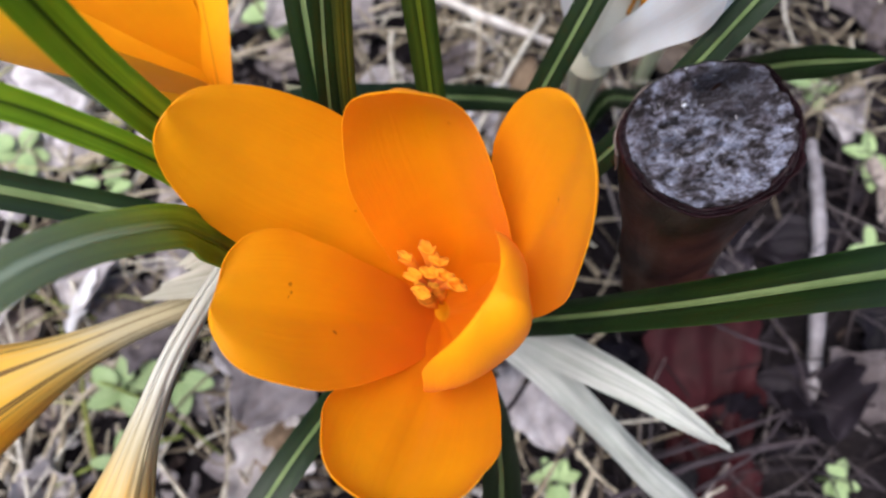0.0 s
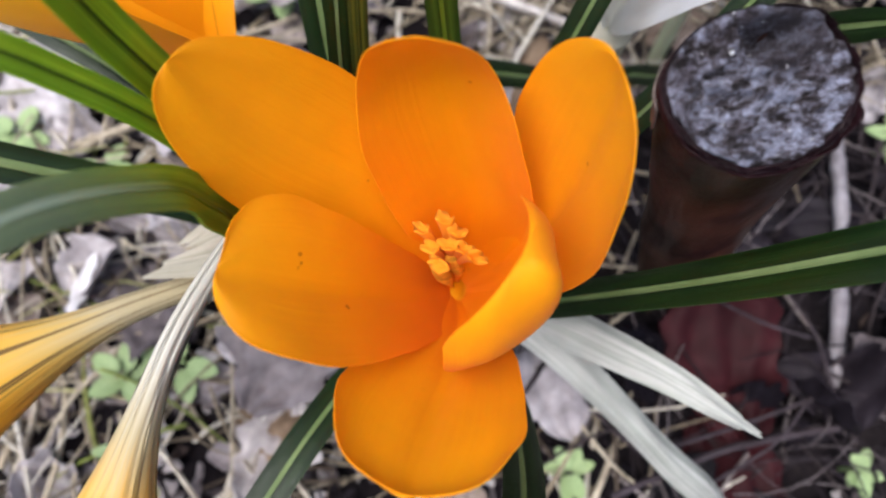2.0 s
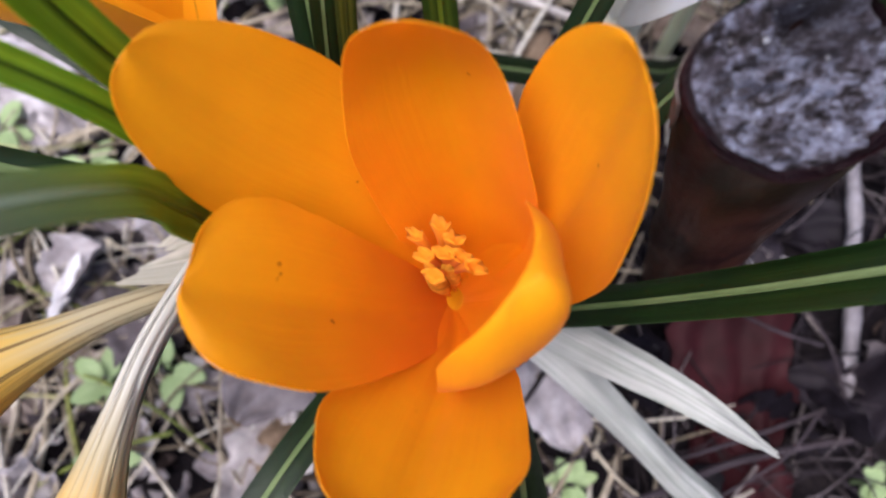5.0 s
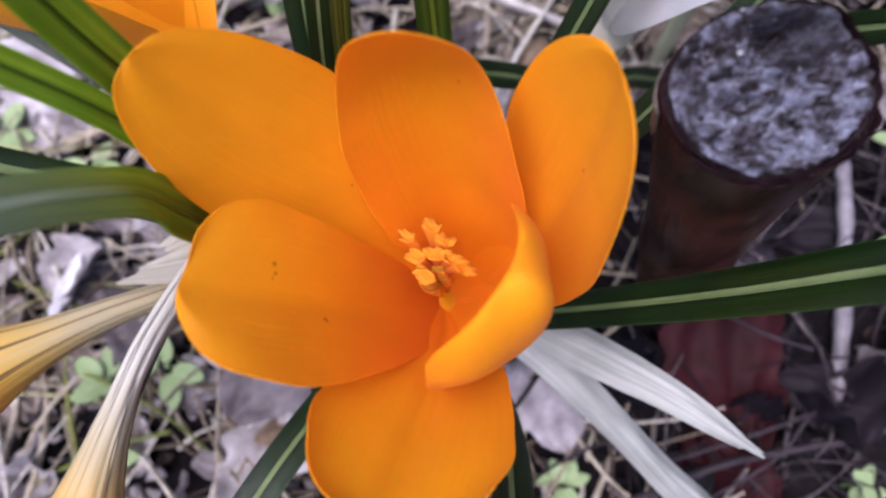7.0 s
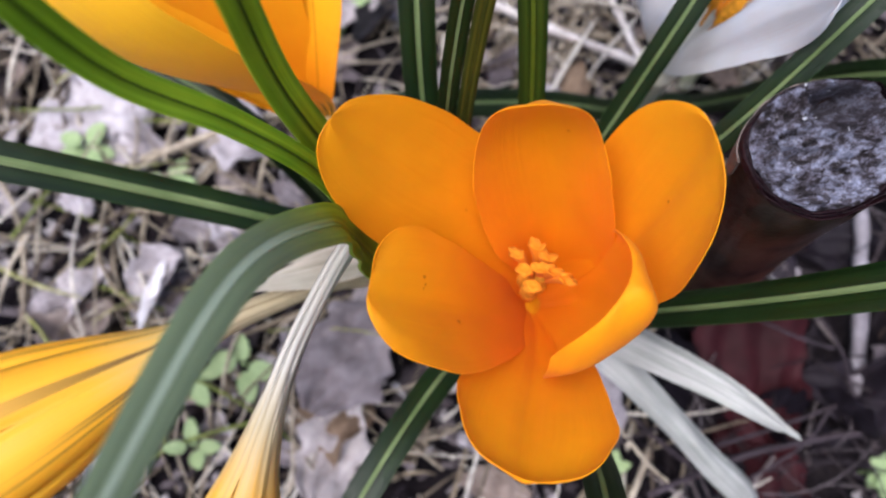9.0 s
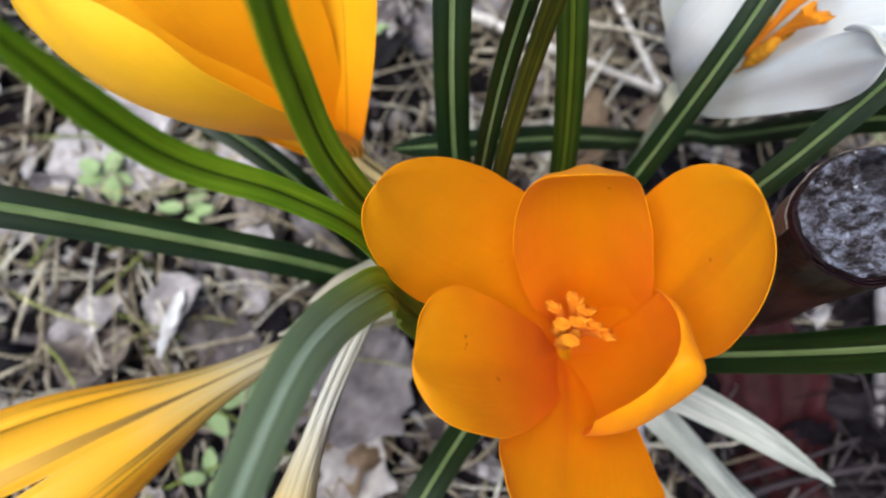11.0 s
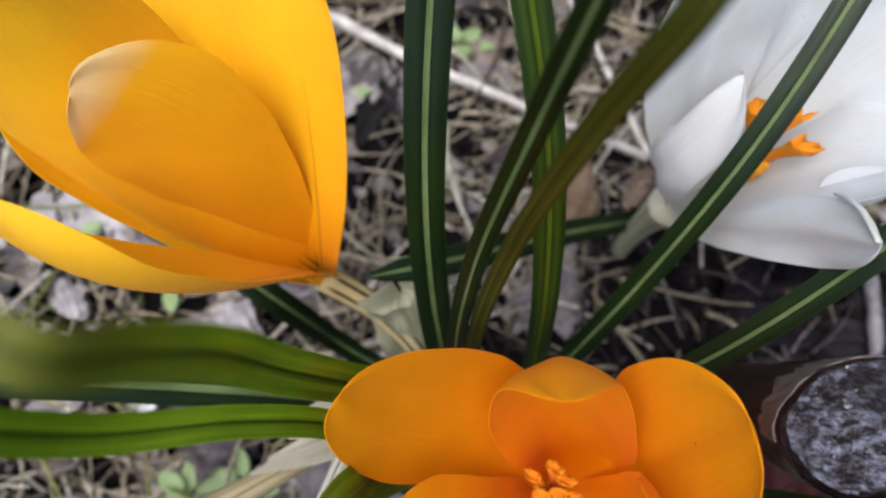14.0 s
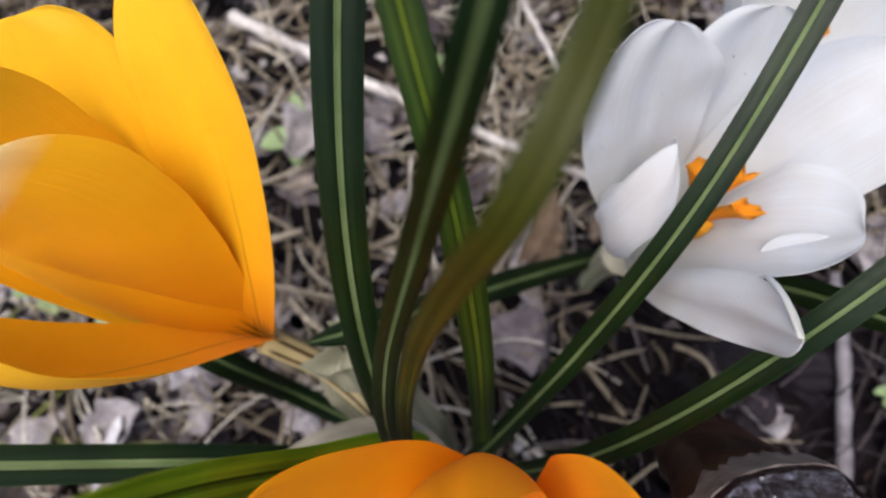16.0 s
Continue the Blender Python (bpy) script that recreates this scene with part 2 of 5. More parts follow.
def flare_material(name, tube, neck, bell, line, where, amount, below=0.8):
    """Tube and bell in one skin, with a few uneven brown lines that run together at the neck."""
    m, nt, b, out = nodes_of(name)
    uv = nt.nodes.new("ShaderNodeTexCoord")
    sep = nt.nodes.new("ShaderNodeSeparateXYZ")
    nt.links.new(uv.outputs["UV"], sep.inputs[0])
    wob = noise_tex(nt, 1.0, 3, 0.6, "UV", (5, 3, 1))
    add = nt.nodes.new("ShaderNodeMath")
    add.operation = 'MULTIPLY_ADD'
    nt.links.new(wob, add.inputs[0])
    add.inputs[1].default_value = 0.16
    nt.links.new(sep.outputs["Y"], add.inputs[2])
    c = ramp(nt, ((0.0, tube), (where, tube), (where + 0.09, neck), (where + 0.2, bell), (1.0, bell)), add.outputs[0])
    fine = noise_tex(nt, 1.0, 3, 0.6, "UV", (38, 3, 1))
    c = mix(nt, 'MULTIPLY', c, ramp(nt, ((0.3, (0.82, 0.76, 0.66)), (0.65, (1, 1, 1))), fine), 0.4)
    broad = noise_tex(nt, 1.0, 2, 0.5, "UV", (7.0, 0.55, 1))
    thin_ = noise_tex(nt, 1.0, 2, 0.5, "UV", (10.0, 0.9, 1))
    f1 = ramp(nt, ((0.57, (0, 0, 0)), (0.60, (1, 1, 1))), broad)
    f2 = ramp(nt, ((0.60, (0, 0, 0)), (0.66, (1, 1, 1))), thin_)
    f = mix(nt, 'LIGHTEN', f1, f2, 1.0)
    fade = ramp(nt, ((0.0, (below, below, below)), (0.45, (below, below, below)), (0.58, (1, 1, 1)), (0.74, (0.35, 0.35, 0.35)), (0.95, (0.08, 0.08, 0.08))), sep.outputs["Y"])
    f = mix(nt, 'MULTIPLY', mix(nt, 'MULTIPLY', f, fade, 1.0), (amount, amount, amount), 1.0)
    c = mix(nt, 'MIX', c, line, f)
    nt.links.new(c, b.inputs["Base Color"])
    b.inputs["Roughness"].default_value, b.inputs["Specular IOR Level"].default_value = 0.45, 0.35
    bump(nt, b, fine, 0.3, 0.0002)
    thin(nt, b, out, c, 0.45)
    return m


M_FLARE = flare_material("striped_bell", (0.60, 0.53, 0.35), (0.74, 0.54, 0.17), (0.94, 0.55, 0.035), (0.15, 0.085, 0.035), 0.52, 0.9)
M_WFLARE = flare_material("withered_bell", (0.70, 0.70, 0.65), (0.58, 0.50, 0.31), (0.86, 0.50, 0.06), (0.24, 0.16, 0.08), 0.64, 0.5, 0.05)
M_STRAW = island_material("straw", ((0.0, (0.06, 0.045, 0.036)), (0.35, (0.30, 0.25, 0.18)), (0.7, (0.48, 0.42, 0.33)), (1.0, (0.70, 0.67, 0.60))), 400, 0.75, 0.0, 0.4)
# Straw and fibre right of the flowers: shade there is put into darker tones.
M_DARKSTRAW = island_material("shade_dark_straw", ((0.0, (0.010, 0.007, 0.009)), (0.5, (0.024, 0.018, 0.020)), (0.85, (0.06, 0.048, 0.052)), (1.0, (0.22, 0.19, 0.19))), 400, 0.7, 0.0, 0.4)
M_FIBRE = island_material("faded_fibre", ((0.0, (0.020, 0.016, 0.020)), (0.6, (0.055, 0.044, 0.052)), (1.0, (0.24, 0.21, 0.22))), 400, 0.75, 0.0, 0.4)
M_CRUMB = island_material("leaf_crumb", ((0.0, (0.04, 0.033, 0.038)), (0.4, (0.15, 0.13, 0.14)), (0.75, (0.34, 0.31, 0.32)), (1.0, (0.58, 0.56, 0.57))), 300, 0.8, 0.0, 0.5)
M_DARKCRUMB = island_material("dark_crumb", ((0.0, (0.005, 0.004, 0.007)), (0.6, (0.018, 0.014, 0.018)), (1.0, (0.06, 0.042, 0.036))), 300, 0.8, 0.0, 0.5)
M_DRY = island_material("dry_leaf", ((0.0, (0.07, 0.055, 0.06)), (0.35, (0.32, 0.29, 0.31)), (0.75, (0.54, 0.51, 0.54)), (1.0, (0.22, 0.155, 0.105))), 220, 0.7, 0.1, 0.7, True)
# Leaf scraps for the right side, their colour darkened to hold the shade.
M_SHADELEAF = island_material("shade_dark_leaf", ((0.0, (0.004, 0.003, 0.006)), (0.5, (0.009, 0.007, 0.011)), (1.0, (0.030, 0.024, 0.032))), 220, 0.55, 0.05, 0.7, True)
M_RED = island_material("red_leaf", ((0.0, (0.030, 0.0065, 0.009)), (1.0, (0.042, 0.008, 0.011))), 150, 0.6, 0.1, 0.5, True)
M_PALELEAF = island_material("bleached_leaf", ((0.0, (0.40, 0.37, 0.39)), (1.0, (0.50, 0.46, 0.46))), 260, 0.7, 0.1, 0.7, True)
M_TWIG = island_material("pale_twig", ((0.0, (0.62, 0.58, 0.56)), (1.0, (0.80, 0.77, 0.75))), 250, 0.7, 0.0, 0.6, True)
M_GREYTWIG = island_material("grey_twig", ((0.0, (0.26, 0.245, 0.27)), (1.0, (0.34, 0.32, 0.35))), 250, 0.7, 0.0, 0.6, True)
M_BLACK = island_material("dark_leaf", ((0.0, (0.012, 0.012, 0.018)), (1.0, (0.03, 0.028, 0.03))), 250, 0.5, 0.0, 0.6, True)
M_SPROUT = leaf_material("seedling", (0.34, 0.46, 0.21), (0.52, 0.64, 0.36), 0.3, 0.5)
M_QUILL = island_material("white_chip", ((0.0, (0.85, 0.87, 0.92)), (1.0, (0.9, 0.9, 0.95))), 200, 0.3, 0.2, 0.2, True)
M_BARK = island_material("bark", ((0.0, (0.022, 0.009, 0.007)), (1.0, (0.028, 0.010, 0.008))), 180, 0.33, 0.0, 0.6, True, (1, 1, 0.35))
def bark_patches(m):
    """Reddish skin where the dark bark has worn."""
    nt = m.node_tree
    b = nt.nodes["Principled BSDF"]
    old = b.inputs["Base Color"].links[0].from_socket
    f = ramp(nt, ((0.42, (0, 0, 0)), (0.62, (1, 1, 1))), noise_tex(nt, 110, 4, 0.6, "Object", (1, 1, 0.4)))
    nt.links.new(mix(nt, 'MIX', old, (0.062, 0.022, 0.013), f), b.inputs["Base Color"])


bark_patches(M_BARK)
M_PEEL = island_material("peeling_skin", ((0.0, (0.17, 0.14, 0.132)), (1.0, (0.24, 0.20, 0.185))), 700, 0.5, 0.0, 0.9, True, (1, 1, 0.2))
M_RIND = island_material("charred_rind", ((0.0, (0.008, 0.004, 0.006)), (1.0, (0.016, 0.006, 0.008))), 500, 0.3, 0.0, 0.9, True)


def soil_material():
    m, nt, b, out = nodes_of("soil")
    n, f = noise_tex(nt, 60, 6, 0.7), noise_tex(nt, 700, 4, 0.7)
    c = ramp(nt, ((0.3, (0.004, 0.003, 0.005)), (0.55, (0.012, 0.009, 0.011)), (0.8, (0.035, 0.028, 0.028))), n)
    c = mix(nt, 'MULTIPLY', c, ramp(nt, ((0.3, (0.4, 0.4, 0.42)), (0.7, (1, 1, 1))), f), 0.8)
    nt.links.new(c, b.inputs["Base Color"])
    b.inputs["Roughness"].default_value, b.inputs["Specular IOR Level"].default_value = 0.9, 0.1
    bump(nt, b, f, 0.8, 0.002)
    return m


def pith_material():
    m, nt, b, out = nodes_of("weathered_pith")
    big, n, f = noise_tex(nt, 210, 4, 0.6), noise_tex(nt, 620, 8, 0.8, "Object", (1, 1.7, 1)), noise_tex(nt, 3200, 3, 0.7)
    c = ramp(nt, ((0.40, (0.008, 0.006, 0.008)), (0.47, (0.070, 0.055, 0.062)), (0.52, (0.25, 0.25, 0.33)), (0.61, (0.51, 0.55, 0.74))), n)
    c = mix(nt, 'MULTIPLY', c, ramp(nt, ((0.36, (0.35, 0.28, 0.27)), (0.48, (1, 1, 1))), big), 0.8)
    c = mix(nt, 'MULTIPLY', c, ramp(nt, ((0.38, (0.30, 0.27, 0.28)), (0.52, (1, 1, 1))), f), 0.65)
    # Shade of the pith's hollow painted dark round one spot, with a ragged edge.
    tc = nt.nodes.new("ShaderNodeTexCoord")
    hollow_dist = nt.nodes.new("ShaderNodeVectorMath")
    hollow_dist.operation = 'DISTANCE'
    nt.links.new(tc.outputs["UV"], hollow_dist.inputs[0])
    hollow_dist.inputs[1].default_value = (0.62, 0.80, 0)
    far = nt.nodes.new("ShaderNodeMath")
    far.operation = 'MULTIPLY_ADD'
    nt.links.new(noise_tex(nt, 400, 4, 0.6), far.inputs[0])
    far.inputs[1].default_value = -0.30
    nt.links.new(hollow_dist.outputs["Value"], far.inputs[2])
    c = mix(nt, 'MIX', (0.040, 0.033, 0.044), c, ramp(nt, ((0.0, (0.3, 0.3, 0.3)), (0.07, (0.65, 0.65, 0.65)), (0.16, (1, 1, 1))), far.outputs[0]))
    c = mix(nt, 'MIX', c, (0.85, 0.88, 0.95), ramp(nt, ((0.74, (0, 0, 0)), (0.78, (1, 1, 1))), noise_tex(nt, 1300, 1, 0.4)))
    nt.links.new(c, b.inputs["Base Color"])
    b.inputs["Roughness"].default_value, b.inputs["Specular IOR Level"].default_value = 0.6, 0.25
    bump(nt, b, n, 1.0, 0.0014)
    return m


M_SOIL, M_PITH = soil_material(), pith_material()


# ---------------------------------------------------------------- mesh helpers
def mesh_of(name, verts, faces, material, uvs=None, smooth=True):
    me = bpy.data.meshes.new(name)
    me.from_pydata([tuple(v) for v in verts], [], faces)
    if uvs is not None:
        lay = me.uv_layers.new(name="UVMap")
        for p in me.polygons:
            for li in p.loop_indices:
                lay.data[li].uv = uvs[me.loops[li].vertex_index]
    if smooth:
        me.polygons.foreach_set("use_smooth", [True] * len(me.polygons))
    me.materials.append(material)
    me.update()
    return me


def part(name, me, parent, label=""):
    ob = new(name, me)
    ob.parent = parent
    return tagged(ob, label)


def thing(name, place, label, category, group=""):
    ob = new(name)
    ob.location = place
    ob.empty_display_size = 0.01
    return tagged(ob, label, category, group)


def local(points, parent):
    o = parent.location
    return [(p[0] - o[0], p[1] - o[1], p[2] - o[2]) for p in points]


def curve_through(points, n):
    """Smooth line of n samples through a few points."""
    P = np.array(points, float)
    P = np.vstack([2 * P[0] - P[1], P, 2 * P[-1] - P[-2]])
    k = len(P) - 3
    out = []
    for u in np.linspace(0, k - 1e-6, n):
        i, f = int(u), u - int(u)
        a, b, c, d = P[i:i + 4]
        out.append(0.5 * (2 * b + (c - a) * f + (2 * a - 5 * b + 4 * c - d) * f * f + (3 * b - a - 3 * c + d) * f ** 3))
    return np.array(out)


def unit(v):
    return v / max(np.linalg.norm(v), 1e-12)


def grid_faces(nu, nv, closed=False):
    f = []
    for i in range(nu - 1):
        for j in range(nv if closed else nv - 1):
            k = (j + 1) % nv
            f.append((i * nv + j, i * nv + k, (i + 1) * nv + k, (i + 1) * nv + j))
    return f


def sheet(points, nu, nv, thickness, uv):
    """Closes a grid of points (nu x nv x 3) into a thin solid."""
    P = np.array(points).reshape(nu, nv, 3)
    du, dv = np.gradient(P, axis=0), np.gradient(P, axis=1)
    n = np.cross(du, dv)
    n /= np.maximum(np.linalg.norm(n, axis=2, keepdims=True), 1e-12)
    top, low = P + n * thickness / 2, P - n * thickness / 2
    verts = np.vstack([top.reshape(-1, 3), low.reshape(-1, 3)])
    m = nu * nv
    a = grid_faces(nu, nv)
    faces = [tuple(reversed(f)) for f in a] + [tuple(i + m for i in f) for f in a]
    ring = [j for j in range(nv)] + [i * nv + nv - 1 for i in range(1, nu)] + [(nu - 1) * nv + j for j in range(nv - 2, -1, -1)] + [i * nv for i in range(nu - 2, 0, -1)]
    # the rim has vertices of its own, so that the faces keep their shading up to the edge
    k, uv = len(ring), list(uv)
    verts = np.vstack([verts, verts[ring], verts[[i + m for i in ring]]])
    for i in range(k):
        j = (i + 1) % k
        faces.append((2 * m + i, 2 * m + j, 2 * m + k + j, 2 * m + k + i))
    return verts, faces, uv + uv + [uv[i] for i in ring] * 2


def tube_points(line, radii, sides=10, squash=1.0):
    line = np.array(line)
    t = np.gradient(line, axis=0)
    ref = np.array((0.3, 0.9, 0.2))
    verts, uv = [], []
    for i, (p, d) in enumerate(zip(line, t)):
        d = unit(d)
        x = unit(np.cross(ref, d))
        y = np.cross(d, x)
        ref = np.cross(d, x)
        for k in range(sides):
            a = 2 * math.pi * k / sides
            verts.append(p + radii[i] * (x * math.cos(a) + y * squash * math.sin(a)))
            uv.append((4 * abs(k / sides - 0.5), i / (len(line) - 1)))
    return verts, uv


def tube_mesh(name, line, radii, material, sides=10, squash=1.0):
    v, uv = tube_points(line, radii, sides, squash)
    n = len(line)
    faces = grid_faces(n, sides, True)
    faces += [tuple(range(sides - 1, -1, -1)), tuple(range((n - 1) * sides, n * sides))]
    return mesh_of(name, v, faces, material, uv)


def petal_mesh(name, base, c1, c2, tip, width, roll, cup, axis, material, seed=0, thickness=0.00009, ruffle=0.0003, keel=0.0, hood=0.0, root=0.10, lip=0.0, blunt=5.0, skew=0.0):
    """A petal along a Bezier line from the throat to the tip; its sides cup towards the flower's axis, and its end may curl over by lip; skew narrows one side."""
    rnd = random.Random(seed)
    nu, nv = 34, 21
    B, T, a = np.array(base), np.array(tip), unit(np.array(axis, float))
    P = [B, np.array(c1), np.array(c2), T]
    r = (T - B) - a * ((T - B) @ a)
    inward = -unit(r)
    side0 = np.cross(a, inward)
    peak = max((root + (1 - root) * x ** 0.85) * math.sqrt(max(1 - x ** blunt, 0)) for x in np.linspace(0, 1, 101))
    ph = [rnd.uniform(0, 6.28) for _ in range(6)]
    facing = flip_sign(B, P, side0, inward)
    pts, uv = [], []
    for i in range(nu):
        s = 1 - (1 - i / (nu - 1)) ** 2.2
        s = min(s, 0.9999)
        C = (1 - s) ** 3 * P[0] + 3 * s * (1 - s) ** 2 * P[1] + 3 * s * s * (1 - s) * P[2] + s ** 3 * P[3]
        d = unit((1 - s) ** 2 * (P[1] - P[0]) + 2 * s * (1 - s) * (P[2] - P[1]) + s * s * (P[3] - P[2]))
        S = unit(side0 - d * (side0 @ d))
        N = np.cross(d, S)
        N = N * facing
        S2, N2 = S * math.cos(roll) + N * math.sin(roll), N * math.cos(roll) - S * math.sin(roll)
        w = width * (root + (1 - root) * s ** 0.85) * math.sqrt(max(1 - s ** blunt, 0)) / peak * (1 + 0.012 * math.sin(15 * s + ph[5]) + 0.007 * math.sin(37 * s + ph[2]))
        for j in range(nv):
            v = 2 * j / (nv - 1) - 1
            v *= 1 - abs(skew) * (v * skew > 0)
            edge = abs(v) ** 3
            wav = ruffle * s * (edge * (math.sin(9 * s + ph[0] + 2 * v) + 0.6 * math.sin(21 * s + ph[1])) + s ** 6 * math.sin(7 * v + ph[2]))
            soft = ruffle * 1.2 * math.sin(3.1 * v + ph[3]) * math.sin(4.0 * s + ph[4])
            rib = -keel * w * math.exp(-(v / 0.16) ** 2) * math.sin(math.pi * s) ** 0.7
            e = s ** 5 + v * v * (1 - s ** 5)
            q = max(0.0, (e - 0.62) / 0.38) * min(1.0, max(0.0, (s - 0.62) / 0.25))
            p = C + S2 * w * v + N2 * (cup * w * w * v * v / width + (wav + soft) * w / width + rib + hood * q * q) - (d * s ** 5 + S2 * v * (1 - s ** 5) * 0.6) * hood * 0.75 * q ** 3
            lat = v * w / width
            p = p + d * width * 0.03 * s ** 7 * (math.sin(3.1 * lat + ph[1]) + 0.6 * math.sin(8.7 * lat + ph[4]))
            p = p + N2 * lip * max(0.0, (s ** 5 - 0.35) / 0.65) ** 1.5
            pts.append(p)
            uv.append((v * 2 + 2, s))
    return mesh_of(name, *sheet(pts, nu, nv, thickness, uv)[:2], material, sheet(pts, nu, nv, thickness, uv)[2])


def flip_sign(B, P, side0, inward):
    """Which way a petal's inner face looks."""
    total = 0.0
    for s in np.linspace(0.05, 0.95, 10):
        d = unit((1 - s) ** 2 * (P[1] - P[0]) + 2 * s * (1 - s) * (P[2] - P[1]) + s * s * (P[3] - P[2]))
        total += np.cross(d, unit(side0 - d * (side0 @ d))) @ inward
    return 1.0 if total >= 0 else -1.0


def add_leaf(plant, points, width, blade, rib, label="", taper=0.1, heart=(-0.006, 0.0, 0.16), turn=0.0, rib_share=0.15, seed=0):
    """A crocus leaf: a channelled blade with a pale midrib, its upper face turned to the plant's heart."""
    rnd = random.Random(seed)
    n = 44
    line = curve_through(points, n)
    t = np.gradient(line, axis=0)
    L = len(line)
    xs = (-1, -0.8, -0.5, -0.2, 0.0, 0.2, 0.5, 0.8, 1)
    top, strip, uv, suv = [], [], [], []
    ph = rnd.uniform(0, 6)
    for i in range(n):
        s = i / (n - 1)
        d = unit(t[i])
        nrm = np.array(heart) - line[i]
        nrm = unit(nrm - d * (nrm @ d))
        side = np.cross(d, nrm)
        a = turn + 0.12 * math.sin(5 * s + ph)
        side, nrm = side * math.cos(a) + nrm * math.sin(a), nrm * math.cos(a) - side * math.sin(a)
        w = 0.5 * width * min(1, 0.55 + 2.5 * s) * min(1.0, ((1 - s) / taper + 0.03)) ** 0.6
        w *= 1 + 0.03 * math.sin(11 * s + ph)
        for x in xs:
            h = 0.16 * (1 - abs(abs(x) - 0.55) / 0.55) - 0.05
            top.append(line[i] + side * w * x + nrm * w * h)
            uv.append((x * 0.5 + 0.5, s * 8))
        for x in (-1, -0.5, 0, 0.5, 1):
            q = x * rib_share * 1.1
            strip.append(line[i] + side * w * q + nrm * (w * (0.16 * (1 - abs(abs(q) - 0.55) / 0.55) - 0.05) + 0.00024))
            suv.append((x * 0.5 + 0.5, s * 8))
    v, f, u = sheet(local(top, plant), n, len(xs), 0.00035, uv)
    leaf = part("leaf", mesh_of("leaf", v, f, blade, u), plant, label)
    v, f, u = sheet(local(strip, plant), n, 5, 0.00012, suv)
    part("midrib", mesh_of("midrib", v, f, rib, u), leaf)
    return leaf


def add_sheath(plant, points, width, material, name="sheath", label="", depth=0.35, taper=0.5, seed=0, root=0.6, blunt=0.04):
    """A papery, trough-shaped bract that ends in a torn point."""
    rnd = random.Random(seed)
    n, m = 30, 11
    line = curve_through(points, n)
    t = np.gradient(line, axis=0)
    pts, uv = [], []
    ph = [rnd.uniform(0, 6) for _ in range(4)]
    for i in range(n):
        s = i / (n - 1)
        d = unit(t[i])
        nrm = unit(np.array((-0.01, -0.01, 0.2)) - line[i])
        nrm = unit(nrm - d * (nrm @ d))
        side = np.cross(d, nrm)
        w = 0.5 * width * min(1, root + 2 * s) * min(1, (1 - s) / taper + blunt) ** 0.8
        for j in range(m):
            x = 2 * j / (m - 1) - 1
            torn = 0.35 * width * max(0, (s - 0.75) / 0.25) ** 2 * math.sin(2.3 * x + ph[3]) + 0.12 * width * max(0, (s - 0.6) / 0.4) * math.sin(9 * x + ph[1])
            wav = 0.0003 * math.sin(13 * s + 3 * x + ph[0]) + 0.0002 * math.sin(31 * s - 5 * x + ph[1])
            pts.append(line[i] + side * w * x * (1 + 0.08 * math.sin(17 * s + ph[2])) + d * torn + nrm * (w * depth * (1 - x * x) + wav))
            uv.append((x * 0.5 + 0.5, s * 4))
    v, f, u = sheet(local(pts, plant), n, m, 0.00015, uv)
    return part(name, mesh_of(name, v, f, material, u), plant, label)


def add_tube(plant, points, r0, r1, material, label="", name="tube"):
    line = curve_through(points, 40)
    radii = [r0 + (r1 - r0) * (i / 39) ** 2 for i in range(40)]
    return part(name, tube_mesh(name, local(line, plant), radii, material, 14), plant, label)


